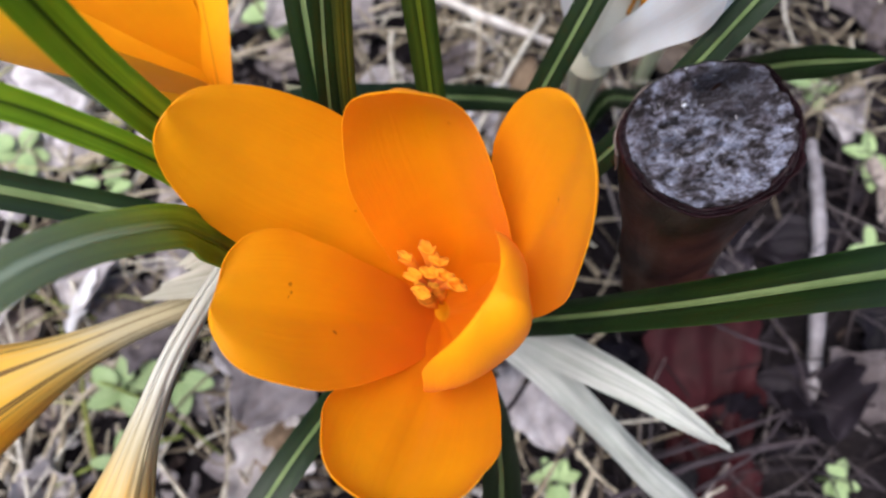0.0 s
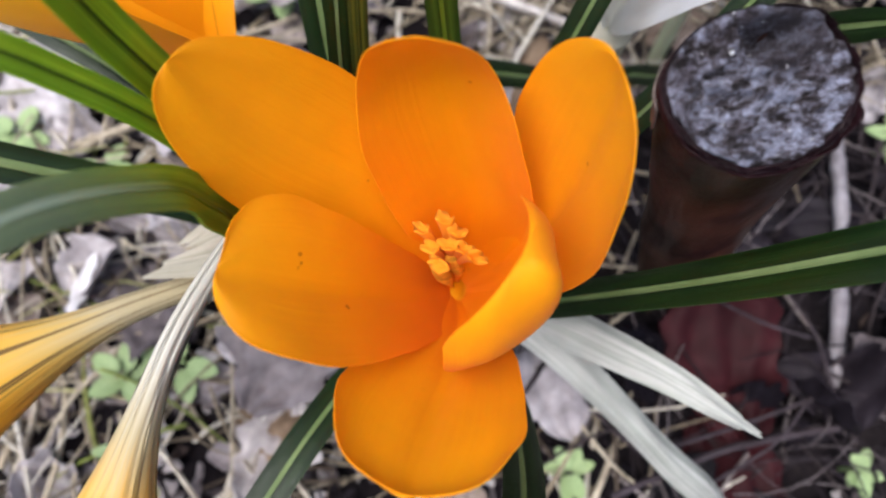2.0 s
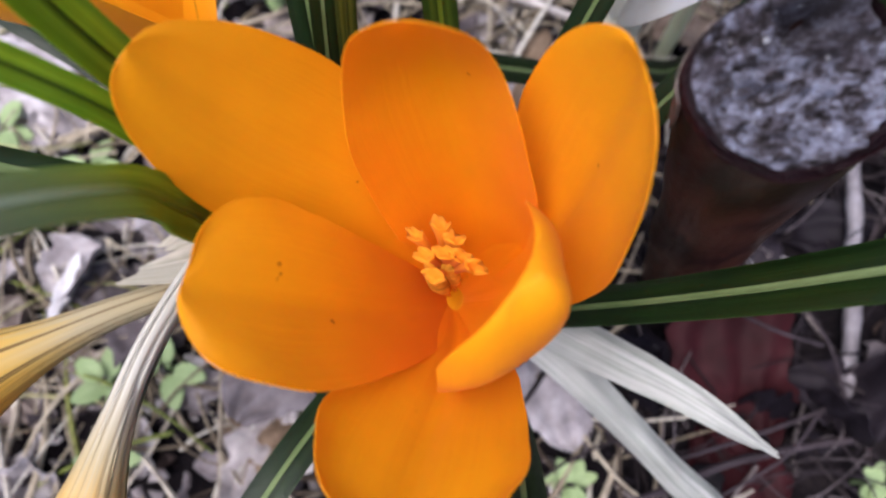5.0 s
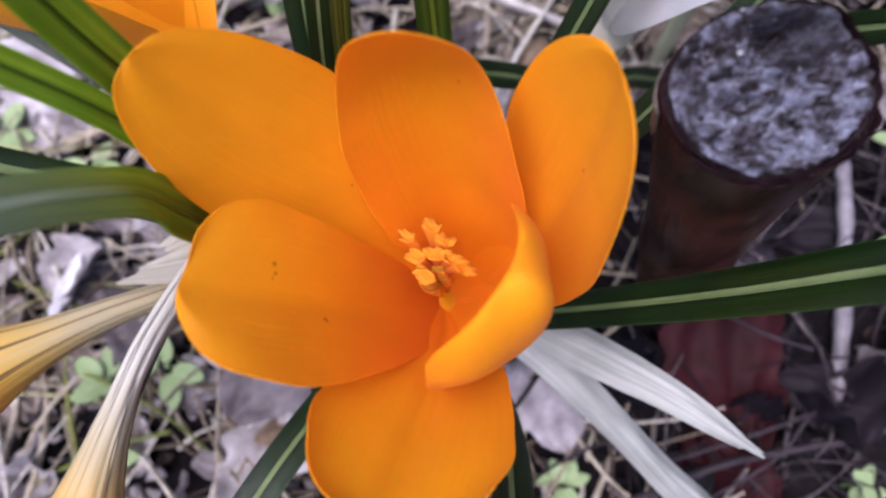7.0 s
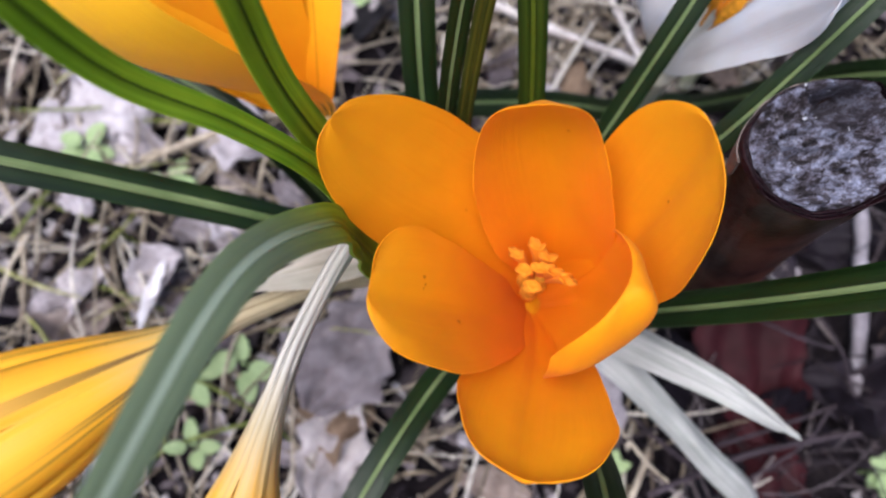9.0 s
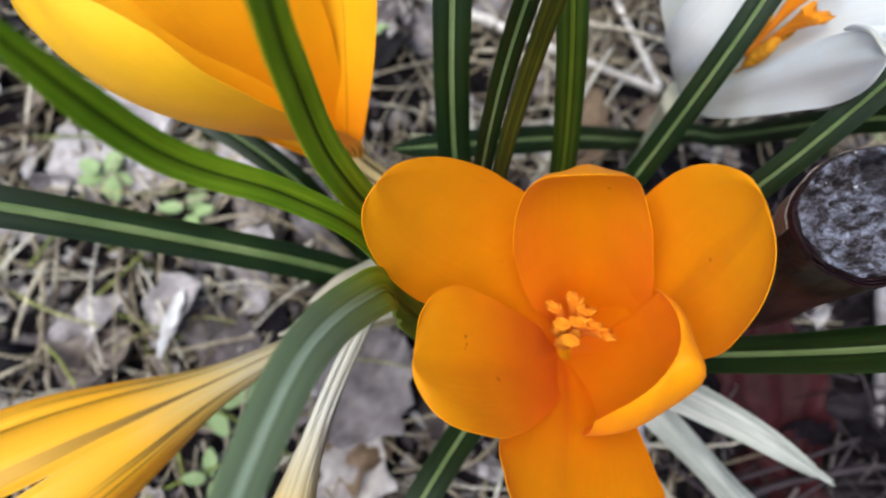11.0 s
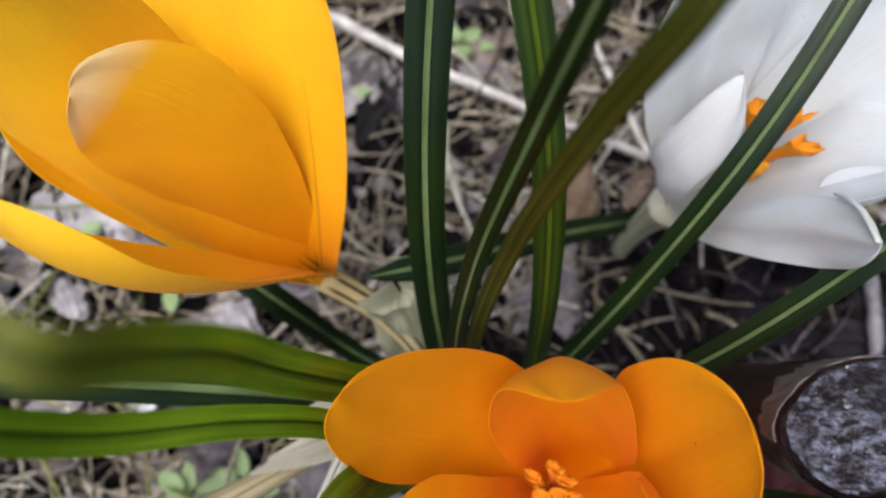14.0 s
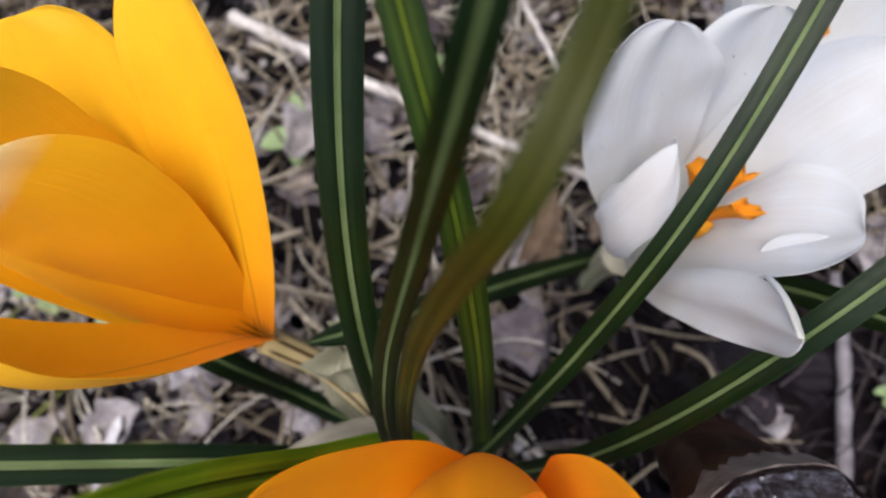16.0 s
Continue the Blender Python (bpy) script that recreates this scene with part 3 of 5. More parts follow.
def add_perianth(plant, points, radii, material, turn=0.0, notch=0.3, label=""):
    """A drooping flower in one piece: its tube widens to a bell that ends in six rounded lobes."""
    n, sides, fine = 46, 72, 240
    line = curve_through(local(points, plant), fine)
    r = np.interp(np.linspace(0, 1, fine), np.linspace(0, 1, len(radii)), radii)
    kern = np.ones(31) / 31
    r = np.convolve(np.pad(r, 15, mode="edge"), kern, "valid")
    t = np.gradient(line, axis=0)
    ref, xs, ys = np.array((0.0, 0.1, 1.0)), [], []
    for d in t:
        d = unit(d)
        x = unit(np.cross(ref, d))
        ref = np.cross(d, x)
        xs.append(x)
        ys.append(ref)
    shells, uv, normals = [], [], []
    for thick in (0.0, 0.00025):
        v = []
        for i in range(n):
            for k in range(sides):
                a = 2 * math.pi * k / sides
                lobe = abs(math.sin(3 * a)) ** 0.6
                s = i / (n - 1) * (1 - notch + notch * lobe)
                q = min(int(s * (fine - 1)), fine - 1)
                g = max(0.0, s - 0.45)
                rr = r[q] * (1 + 0.10 * min(1, 3 * g) * (lobe - 0.5) + 0.05 * math.sin(2 * a + turn) + 0.02 * math.sin(9 * s + 5 * a)) - thick
                v.append(line[q] + rr * (xs[q] * math.cos(a + turn) + ys[q] * math.sin(a + turn)))
                if not thick:
                    uv.append((4 * abs(k / sides - 0.5), s))
        shells += v
        G = np.array(v).reshape(n, sides, 3)
        across = np.roll(G, -1, axis=1) - np.roll(G, 1, axis=1)
        nn = np.cross(across, np.gradient(G, axis=0))
        nn /= np.maximum(np.linalg.norm(nn, axis=2, keepdims=True), 1e-12)
        out_way = ((nn - 0) * (G - G.mean(axis=1, keepdims=True))).sum(axis=2).mean()
        normals += [tuple(q) for q in (nn * (1 if (out_way > 0) != bool(thick) else -1)).reshape(-1, 3)]
    o, cut = n * sides, 24
    cells = grid_faces(n, sides, True)
    outer = {}
    for q, f in enumerate(cells):
        i, k = divmod(q, sides)
        outer.setdefault("tube" if i < cut else k // 12, []).append((i, k, f))
    for key, group in outer.items():
        faces = [f for _i, _k, f in group] + [tuple(x + o for x in reversed(f)) for _i, _k, f in group]
        faces += [(f[3], f[2], f[2] + o, f[3] + o) for i, _k, f in group if i == n - 2]
        used = sorted({x for f in faces for x in f})
        at = {x: q for q, x in enumerate(used)}
        me = mesh_of("petal", [shells[x] for x in used], [tuple(at[x] for x in f) for f in faces], material, [uv[x % o] for x in used])
        me.normals_split_custom_set_from_vertices([normals[x] for x in used])
        part("tube" if key == "tube" else "petal", me, plant, label if key == "tube" else "")


def add_petals(plant, base, axis, table, material, label="", seed=0, **kw):
    for k, (c1, c2, tip, w, roll, cup) in enumerate(table):
        pts = local([base, c1, c2, tip], plant)
        part("petal", petal_mesh("petal", *pts, w, roll, cup, axis, material, seed + k, **kw), plant, label)


def ring_petals(base, axis, length, radius, width, count, cup, turn=0.0, lean=1.12, neck=0.0):
    """Petals set evenly round an axis, closing to a cup; each row begins with its own root on the neck."""
    b, a = np.array(base), unit(np.array(axis, float))
    x = unit(np.cross(a, (0.2, 0.1, 1.0)))
    y = np.cross(a, x)
    rows = []
    for k in range(count):
        an = turn + 2 * math.pi * k / count
        r = x * math.cos(an) + y * math.sin(an)
        q = radius * (1.0 if k % 2 else 0.9)
        rows.append((b + r * neck, (b + a * length * 0.30 + r * (neck + q * 0.45), b + a * length * 0.66 + r * q * lean, b + a * length * (1.0 if k % 2 else 0.95) + r * q, width, 0.0, cup)))
    return rows


def add_ring(plant, axis, rows, material, label="", seed=0, **kw):
    for k, (root_at, row) in enumerate(rows):
        add_petals(plant, root_at, axis, (row,), material, label, seed + k, **kw)


# ---------------------------------------------------------------- ground
def build_ground():
    fine = np.linspace(-0.3, 0.3, 241)
    far = np.array([0.36, 0.45, 0.6, 0.9, 1.5, 3, 6, 12, 25])
    ax = np.concatenate([-far[::-1], fine, far])
    verts = []
    for y in ax:
        for x in ax:
            p = Vector((x, y, 0))
            z = 0.006 * noise.noise(p * 22) + 0.003 * noise.noise(p * 70 + Vector((3, 1, 0))) + 0.0016 * noise.noise(p * 230)
            if abs(x) > 0.3 or abs(y) > 0.3:
                z = 0.02 * noise.noise(p * 2.5)
            verts.append((x, y, z - 0.004))
    ob = new("ground", mesh_of("ground", verts, grid_faces(len(ax), len(ax)), M_SOIL))
    return tagged(ob, "dark damp garden soil under last year's litter", "ground", kind="structure")


build_ground()


# ---------------------------------------------------------------- the orange crocus with its leaves
HEART = (-0.010, 0.0107, 0.0)
THROAT = (-0.003, 0.001, 0.070)
AXIS = (-0.003, -0.002, 0.04)
orange = thing("orange_crocus", HEART, "fully open orange crocus with white-striped green leaves growing from litter", "flower", "crocuses")
ORANGE_PETALS = (
    ((-0.0029, 0.0128, 0.0846), (-0.0153, 0.0099, 0.0836), (-0.0257, 0.0115, 0.1096), 0.0089, 0.078, 0.180),
    ((0.0052, 0.0112, 0.0776), (-0.0047, 0.0128, 0.0863), (-0.0050, 0.0197, 0.1108), 0.0081, -0.051, 0.879),
    ((0.0060, 0.0028, 0.0755), (0.0105, 0.0074, 0.0867), (0.0116, 0.0098, 0.1110), 0.0101, 0.203, 0.229),
    ((0.0000, -0.0062, 0.0758), (-0.0045, -0.0137, 0.0877), (-0.0064, -0.0243, 0.1004), 0.0091, 0.210, 0.299),
    ((-0.0066, -0.0035, 0.0807), (-0.0156, -0.0051, 0.0982), (-0.0220, -0.0048, 0.1038), 0.0084, -0.051, 0.235),
    ((0.0002, -0.0005, 0.0714), (0.0117, -0.0098, 0.0822), (0.0051, -0.0050, 0.1085), 0.0095, 0.090, 0.655),
)
add_petals(orange, THROAT, AXIS, ORANGE_PETALS[:1] + ORANGE_PETALS[4:5], M_ORANGE, "", 10, keel=0.07, root=0.2)
add_petals(orange, THROAT, AXIS, ORANGE_PETALS[2:3], M_ORANGE, "petal with a curled pale margin", 11, keel=0.07, hood=0.0004, root=0.02, skew=-0.05)
add_petals(orange, THROAT, AXIS, ORANGE_PETALS[1:2], M_ORANGE, "petal with its tip curled inwards", 13, ruffle=0.0004, keel=0.02, root=0.2, lip=0.0092, blunt=2.55)
add_petals(orange, THROAT, AXIS, ORANGE_PETALS[3:4], M_ORANGE, "", 14, keel=0.15, hood=0.0014, root=0.08)
add_petals(orange, THROAT, AXIS, ORANGE_PETALS[5:], M_ORANGE, "petal folded inwards with a wavy edge", 15, ruffle=0.0009, hood=0.0024, root=0.05)
add_tube(orange, [HEART, (-0.0085, 0.008, 0.03), (-0.0055, 0.004, 0.055), THROAT], 0.0016, 0.0022, M_TUBE, "pale flower tube")
part("throat", tube_mesh("throat", local(curve_through([(-0.0032, 0.0014, 0.066), THROAT, (-0.0031, 0.0010, 0.0708)], 10), orange), [0.0020] * 10, M_ORANGE, 18), orange)
LEAVES = (
    ([(-0.0097, 0.0107, 0.002), (-0.0144, 0.0143, 0.0366), (-0.0175, 0.0204, 0.0598), (-0.0191, 0.0294, 0.0818), (-0.0189, 0.0414, 0.1022), (-0.0168, 0.0568, 0.1208), (-0.0130, 0.0740, 0.1360)], 0.0050, 0),
    ([(-0.0110, 0.0107, 0.002), (-0.0119, 0.0092, 0.0387), (-0.0147, 0.0131, 0.0622), (-0.0155, 0.0189, 0.0847), (-0.0132, 0.0248, 0.1067), (-0.0087, 0.0296, 0.1284), (-0.0045, 0.0335, 0.1480), (-0.0010, 0.0420, 0.1600)], 0.0024, 0),
    ([(-0.0090, 0.0107, 0.002), (-0.0125, 0.0085, 0.0340), (-0.0142, 0.0135, 0.0618), (-0.0129, 0.0203, 0.0902), (-0.0098, 0.0242, 0.1151), (-0.0063, 0.0252, 0.135), (-0.003, 0.0262, 0.1475), (0.0012, 0.0350, 0.1510), (0.0060, 0.0480, 0.1510)], 0.0020, 2),
    ([(-0.0060, 0.010, 0.002), (-0.0026, 0.016, 0.0404), (-0.0028, 0.0216, 0.0668), (-0.0037, 0.0282, 0.0911), (-0.0059, 0.0372, 0.1122), (-0.0101, 0.0499, 0.1291), (-0.0145, 0.0640, 0.1420)], 0.0036, 5),
    ([(-0.0095, 0.0083, 0.002), (-0.0053, 0.0131, 0.0375), (0.0027, 0.021, 0.059), (0.0122, 0.0312, 0.0812), (0.0219, 0.0438, 0.0997), (0.0318, 0.0605, 0.1130), (0.0410, 0.0790, 0.1245)], 0.0037, 0),
    ([(-0.01, 0.0108, 0.002), (-0.0029, 0.0112, 0.0339), (0.0049, 0.0127, 0.055), (0.0135, 0.016, 0.0751), (0.0245, 0.0226, 0.0905), (0.0372, 0.0329, 0.1067), (0.0520, 0.0460, 0.1180)], 0.0037, 0),
    ([(-0.01, 0.0112, 0.002), (-0.0009, 0.0071, 0.0305), (0.0083, 0.0037, 0.0489), (0.018, 0.0011, 0.0671), (0.0283, -0.0008, 0.085), (0.0394, -0.0019, 0.1025), (0.0540, -0.0030, 0.1200)], 0.0056, 0),
    ([(-0.0091, 0.0106, 0.002), (-0.0063, 0.0079, 0.0304), (-0.0075, 0.0035, 0.0462), (-0.0118, -0.0032, 0.0587), (-0.0186, -0.0132, 0.0672), (-0.0268, -0.027, 0.0705), (-0.0370, -0.0460, 0.0690)], 0.0048, 0),
    ([(-0.0096, 0.0108, 0.002), (-0.0024, 0.0036, 0.0249), (0.0024, -0.0039, 0.0385), (0.005, -0.0113, 0.0527), (0.0058, -0.0186, 0.0675), (0.005, -0.0253, 0.0828), (0.0020, -0.0350, 0.1010)], 0.0048, 0),
    ([(-0.0103, 0.0078, 0.002), (-0.0215, 0.0170, 0.0200), (-0.0388, 0.0263, 0.0360), (-0.0432, 0.0286, 0.0520), (-0.0471, 0.0308, 0.0640), (-0.0555, 0.0360, 0.0700), (-0.0682, 0.0426, 0.0740), (-0.0824, 0.0521, 0.0745), (-0.0995, 0.0613, 0.0720)], 0.0046, 0),
    ([(-0.0101, 0.0098, 0.002), (-0.0167, 0.0122, 0.0334), (-0.0273, 0.0137, 0.052), (-0.0415, 0.0145, 0.068), (-0.0585, 0.0146, 0.0819), (-0.0769, 0.0145, 0.0951), (-0.0990, 0.0143, 0.1070)], 0.0054, 0),
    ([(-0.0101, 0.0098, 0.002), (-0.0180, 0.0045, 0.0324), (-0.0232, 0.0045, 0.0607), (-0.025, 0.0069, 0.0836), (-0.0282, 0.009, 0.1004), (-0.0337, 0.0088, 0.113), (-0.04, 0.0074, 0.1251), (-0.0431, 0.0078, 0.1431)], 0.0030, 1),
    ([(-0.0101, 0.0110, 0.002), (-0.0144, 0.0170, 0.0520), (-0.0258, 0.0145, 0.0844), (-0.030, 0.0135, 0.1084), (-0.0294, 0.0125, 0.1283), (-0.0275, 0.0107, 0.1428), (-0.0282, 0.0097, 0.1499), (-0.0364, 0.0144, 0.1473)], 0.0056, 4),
    ([(-0.0101, 0.0090, 0.002), (-0.0200, 0.0050, 0.0550), (-0.0245, 0.0035, 0.0880), (-0.0250, 0.0026, 0.0990), (-0.0255, 0.0006, 0.1085), (-0.0285, -0.0075, 0.1215), (-0.0305, -0.0224, 0.1311), (-0.0310, -0.034, 0.137)], 0.0064, 3),
)
for k, (pts, w, look_) in enumerate(LEAVES):
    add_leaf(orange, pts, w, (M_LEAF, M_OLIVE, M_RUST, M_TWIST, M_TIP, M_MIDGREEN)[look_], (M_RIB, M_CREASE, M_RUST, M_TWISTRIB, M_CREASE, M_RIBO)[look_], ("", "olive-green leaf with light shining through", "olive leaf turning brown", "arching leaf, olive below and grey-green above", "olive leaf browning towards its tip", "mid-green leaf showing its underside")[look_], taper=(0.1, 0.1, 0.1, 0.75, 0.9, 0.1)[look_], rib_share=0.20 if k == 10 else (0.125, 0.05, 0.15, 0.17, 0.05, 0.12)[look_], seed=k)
add_sheath(orange, [(-0.0075, 0.0085, 0.02), (-0.0031, 0.0117, 0.0371), (0.004, 0.0061, 0.0449), (0.012, 0.0008, 0.0512), (0.0208, -0.0046, 0.0557), (0.0299, -0.0101, 0.0583), (0.0391, -0.0162, 0.0585)], 0.0062, M_WPAPER, "sheath", "white papery torn sheath", 0.35, 0.35, seed=1, blunt=0.2)
add_sheath(orange, [(-0.0075, 0.0075, 0.02), (-0.0048, 0.0064, 0.0375), (0.006, 0.0018, 0.0448), (0.0156, -0.0053, 0.047), (0.0245, -0.0136, 0.0447), (0.0336, -0.0217, 0.0386), (0.0433, -0.0285, 0.0294), (0.052, -0.034, 0.012)], 0.0052, M_WPAPER, "sheath", "white papery limp sheath", 0.6, 0.2, seed=2)
add_sheath(orange, [(-0.0085, 0.0105, 0.02), (-0.0083, 0.0123, 0.038), (-0.0142, 0.0160, 0.047), (-0.0201, 0.0175, 0.0546), (-0.0269, 0.0147, 0.061), (-0.0345, 0.0102, 0.0658), (-0.0432, 0.0058, 0.0695)], 0.0102, M_PAPER, "sheath", "pale papery torn sheath", 0.2, 0.16, seed=3, root=0.1, blunt=0.25)


def add_stigma(plant, base, tips, material, flare=0.0012, name="stigma_lobe", seed=0):
    """Lobes that widen to a frilled, hollow end."""
    rnd2 = random.Random(seed)
    for k, tip in enumerate(tips):
        b, t = np.array(base), np.array(tip)
        mid = b + (t - b) * 0.55 + np.array((0, 0, 0.0010))
        line = curve_through(local([b, mid, t], plant), 14)
        sides = 16
        radii = [0.00035 + flare * (i / 13) ** 2.0 for i in range(14)]
        v, uv = tube_points(line, radii, sides, 0.6)
        d = unit(line[-1] - line[-2])
        ph = rnd2.uniform(0, 6)
        for i in (12, 13):
            for q in range(sides):
                a = 2 * math.pi * q / sides
                v[i * sides + q] = v[i * sides + q] + d * flare * (0.45 if i == 13 else 0.1) * (math.sin(3 * a + ph) + 0.6 * math.sin(7 * a + 2 * ph))
        o = len(v)
        for q in range(sides):
            v.append(line[-3] + (np.array(v[13 * sides + q]) - line[-1]) * 0.35)
            uv.append((q / sides, 0.6))
        faces = grid_faces(14, sides, True)
        faces += [(13 * sides + q, 13 * sides + (q + 1) % sides, o + (q + 1) % sides, o + q) for q in range(sides)]
        faces += [tuple(o + q for q in range(sides)), tuple(range(sides - 1, -1, -1))]
        part(name, mesh_of(name, v, faces, material, uv), plant)


def add_anthers(plant, base, axis, ring, length, material):
    a = unit(np.array(axis, float))
    x = unit(np.cross(a, (1, 0.2, 0)))
    y = np.cross(a, x)
    for k in range(3):
        an = 0.5 + 2 * math.pi * k / 3
        r = x * math.cos(an) + y * math.sin(an)
        b = np.array(base)
        pts = [b + r * ring * 0.5, b + a * length * 0.45 + r * ring * 0.8, b + a * length + r * ring]
        line = curve_through(local(pts, plant), 14)
        radii = [0.0003 if i < 5 else 0.0011 * math.sin(math.pi * min(1, (i - 4) / 10) * 0.90 + 0.2) + 0.0002 for i in range(14)]
        part("anther", tube_mesh("anther", line, radii, material, 9, 0.7), plant, "pollen-covered anther")


add_stigma(orange, (-0.0028, 0.0016, 0.081), [(-0.0034, 0.0048, 0.0896), (-0.0020, 0.0034, 0.0893), (0.0002, 0.0000, 0.0905), (-0.0012, 0.0014, 0.0893), (-0.0060, 0.0038, 0.0890), (-0.0050, 0.0016, 0.0890), (-0.0040, -0.0004, 0.0886), (-0.0030, 0.0018, 0.0893)], M_STIGMA, 0.0009, seed=4)
add_anthers(orange, (-0.0028, 0.0018, 0.072), AXIS, 0.0011, 0.0140, M_POLLEN)

# ---------------------------------------------------------------- yellow crocuses
yellow = thing("yellow_crocus", (-0.0115, 0.0125, 0.0), "upright yellow crocus bending sideways, cup half open", "flower", "crocuses")
Y_BASE, Y_AXIS = (-0.0375, 0.0335, 0.069), (-0.0175, 0.0115, 0.041)
add_petals(yellow, Y_BASE, Y_AXIS, (
    ((-0.0366, 0.0340, 0.0815), (-0.0300, 0.0515, 0.1050), (-0.0393, 0.0661, 0.1181), 0.0072, -0.60, 0.45),
    ((-0.0374, 0.0346, 0.0830), (-0.0556, 0.0138, 0.1010), (-0.0615, 0.0294, 0.1170), 0.0124, 0.155, 0.350),
), M_YLINE, "petal with a thin brown line along its keel", 30)
add_petals(yellow, Y_BASE, Y_AXIS, (
    ((-0.0416, 0.0338, 0.0878), (-0.0574, 0.0414, 0.0955), (-0.0590, 0.0469, 0.1237), 0.0117, 0.174, 0.571),
    ((-0.0438, 0.0416, 0.0856), (-0.0503, 0.0550, 0.0992), (-0.0559, 0.0636, 0.1116), 0.0116, -0.234, 0.291),
    ((-0.0500, 0.0370, 0.0800), (-0.0650, 0.0480, 0.0930), (-0.0680, 0.0520, 0.1060), 0.0100, 0.0, 0.3),
), M_YELLOW, "", 32)
add_petals(yellow, Y_BASE, Y_AXIS, (((-0.0432, 0.0374, 0.0884), (-0.0447, 0.0424, 0.1048), (-0.0550, 0.0414, 0.1135), 0.0106, -0.091, 0.173),), M_PALETIP, "petal with a pale tip", 38)
add_tube(yellow, [(-0.0115, 0.0125, 0.0), (-0.0144, 0.012, 0.0275), (-0.0179, 0.0169, 0.0403), (-0.0224, 0.0231, 0.0514), (-0.029, 0.0294, 0.0608), Y_BASE], 0.0016, 0.0025, M_TUBE, "pale tube with brown lines")
add_sheath(yellow, [(-0.0115, 0.0125, 0.006), (-0.0165, 0.0185, 0.0350), (-0.0203, 0.0243, 0.0460), (-0.0228, 0.0287, 0.0565), (-0.0247, 0.0318, 0.0650), (-0.0256, 0.0330, 0.0695)], 0.0150, M_VEIL, "sheath", "translucent papery sheath", 0.4, 0.12, seed=5)

striped = thing("yellow_crocus", (-0.0125, 0.0105, 0.0), "drooping yellow crocus with brown-striped outer petals", "flower", "crocuses")
add_perianth(striped, [(-0.0125, 0.0105, 0.0), (-0.0169, 0.0125, 0.0323), (-0.0335, 0.0085, 0.0552), (-0.0460, 0.0012, 0.0650), (-0.0555, -0.0050, 0.0692), (-0.0650, -0.0110, 0.0710), (-0.0760, -0.0178, 0.0720), (-0.0890, -0.0258, 0.0725), (-0.1010, -0.0333, 0.0730)],
             [0.0016, 0.0016, 0.0016, 0.0019, 0.0029, 0.0070, 0.0112, 0.0125, 0.0115], M_FLARE, 0.4, 0.28, "pale tube with brown lines")

withered = thing("yellow_crocus", (-0.0120, 0.0090, 0.0), "withering yellow crocus on a bent white tube", "flower", "crocuses")
add_perianth(withered, [(-0.0120, 0.0090, 0.0), (-0.0160, 0.0150, 0.0386), (-0.0225, 0.0175, 0.0596), (-0.0282, 0.0115, 0.0748), (-0.0337, -0.0040, 0.0823), (-0.0375, -0.0160, 0.0820), (-0.0405, -0.0270, 0.0795), (-0.0435, -0.0380, 0.0755), (-0.0460, -0.0480, 0.0700)],
             [0.0012, 0.0012, 0.0012, 0.0012, 0.0012, 0.0014, 0.0037, 0.0092, 0.0098], M_WFLARE, 1.1, 0.3, "limp white tube")


# ---------------------------------------------------------------- white crocuses
white = thing("white_crocus", (0.0265, 0.058, 0.0), "open white crocus with orange stigma", "flower", "crocuses")
V_BASE, V_AXIS = (0.0235, 0.050, 0.060), (0.007, 0.0, 0.03)
add_petals(white, V_BASE, V_AXIS, (
    ((0.0187, 0.0364, 0.0781), (0.0266, 0.0360, 0.0918), (0.0272, 0.0267, 0.1081), 0.0042, 1.280, 0.323),
    ((0.0238, 0.0561, 0.0751), (0.0168, 0.0617, 0.0896), (0.0213, 0.0672, 0.1025), 0.0103, 0.319, 0.224),
    ((0.0309, 0.0521, 0.0755), (0.0429, 0.0578, 0.0896), (0.0530, 0.0622, 0.0988), 0.0100, 0.037, 0.390),
    ((0.0286, 0.0482, 0.0742), (0.0361, 0.0443, 0.0878), (0.0438, 0.0414, 0.0948), 0.0095, -0.049, 0.337),
    ((0.0270, 0.0560, 0.0740), (0.0330, 0.0660, 0.0880), (0.0360, 0.0720, 0.0990), 0.0090, 0.0, 0.3),
), M_WHITE, "", 80, ruffle=0.0006, keel=0.04)
add_petals(white, V_BASE, V_AXIS, (((0.0191, 0.0587, 0.0721), (0.0073, 0.0438, 0.0759), (0.0212, 0.0526, 0.0978), 0.0066, -0.020, 0.783),), M_WHITE, "small petal folded into itself", 86, ruffle=0.0012, keel=0.15, blunt=9.0)


def add_roll(plant, points, r0, r1, label):
    """The rolled-up edge of a petal."""
    line = curve_through(points, 20)
    radii = [(r0 + (r1 - r0) * i / 19) * math.sqrt(max(0.05, 1 - (max(0, i - 13) / 6.2) ** 2)) for i in range(20)]
    part("petal_edge", tube_mesh("petal_edge", local(line, plant), radii, M_WHITE, 12, 0.7), plant, label)


def add_flap(plant, outer, inner, bulge, label):
    """The turned-in margin of a petal: a thin sheet that swells between two lines."""
    n, m = 22, 9
    a, b = curve_through(outer, n), curve_through(inner, n)
    pts, uv = [], []
    for i in range(n):
        f = math.sin(math.pi * i / (n - 1)) ** 0.5
        for j in range(m):
            g = j / (m - 1)
            pts.append(a[i] + (b[i] - a[i]) * g * f + np.array((0, 0, bulge * f * math.sin(math.pi * g))))
            uv.append((2 + 1.4 * g, 0.5 + 0.5 * i / (n - 1)))
    v, f, u = sheet(local(pts, plant), n, m, 0.00012, uv)
    part("petal_margin", mesh_of("petal_margin", v, f, M_WHITE, u), plant, label)


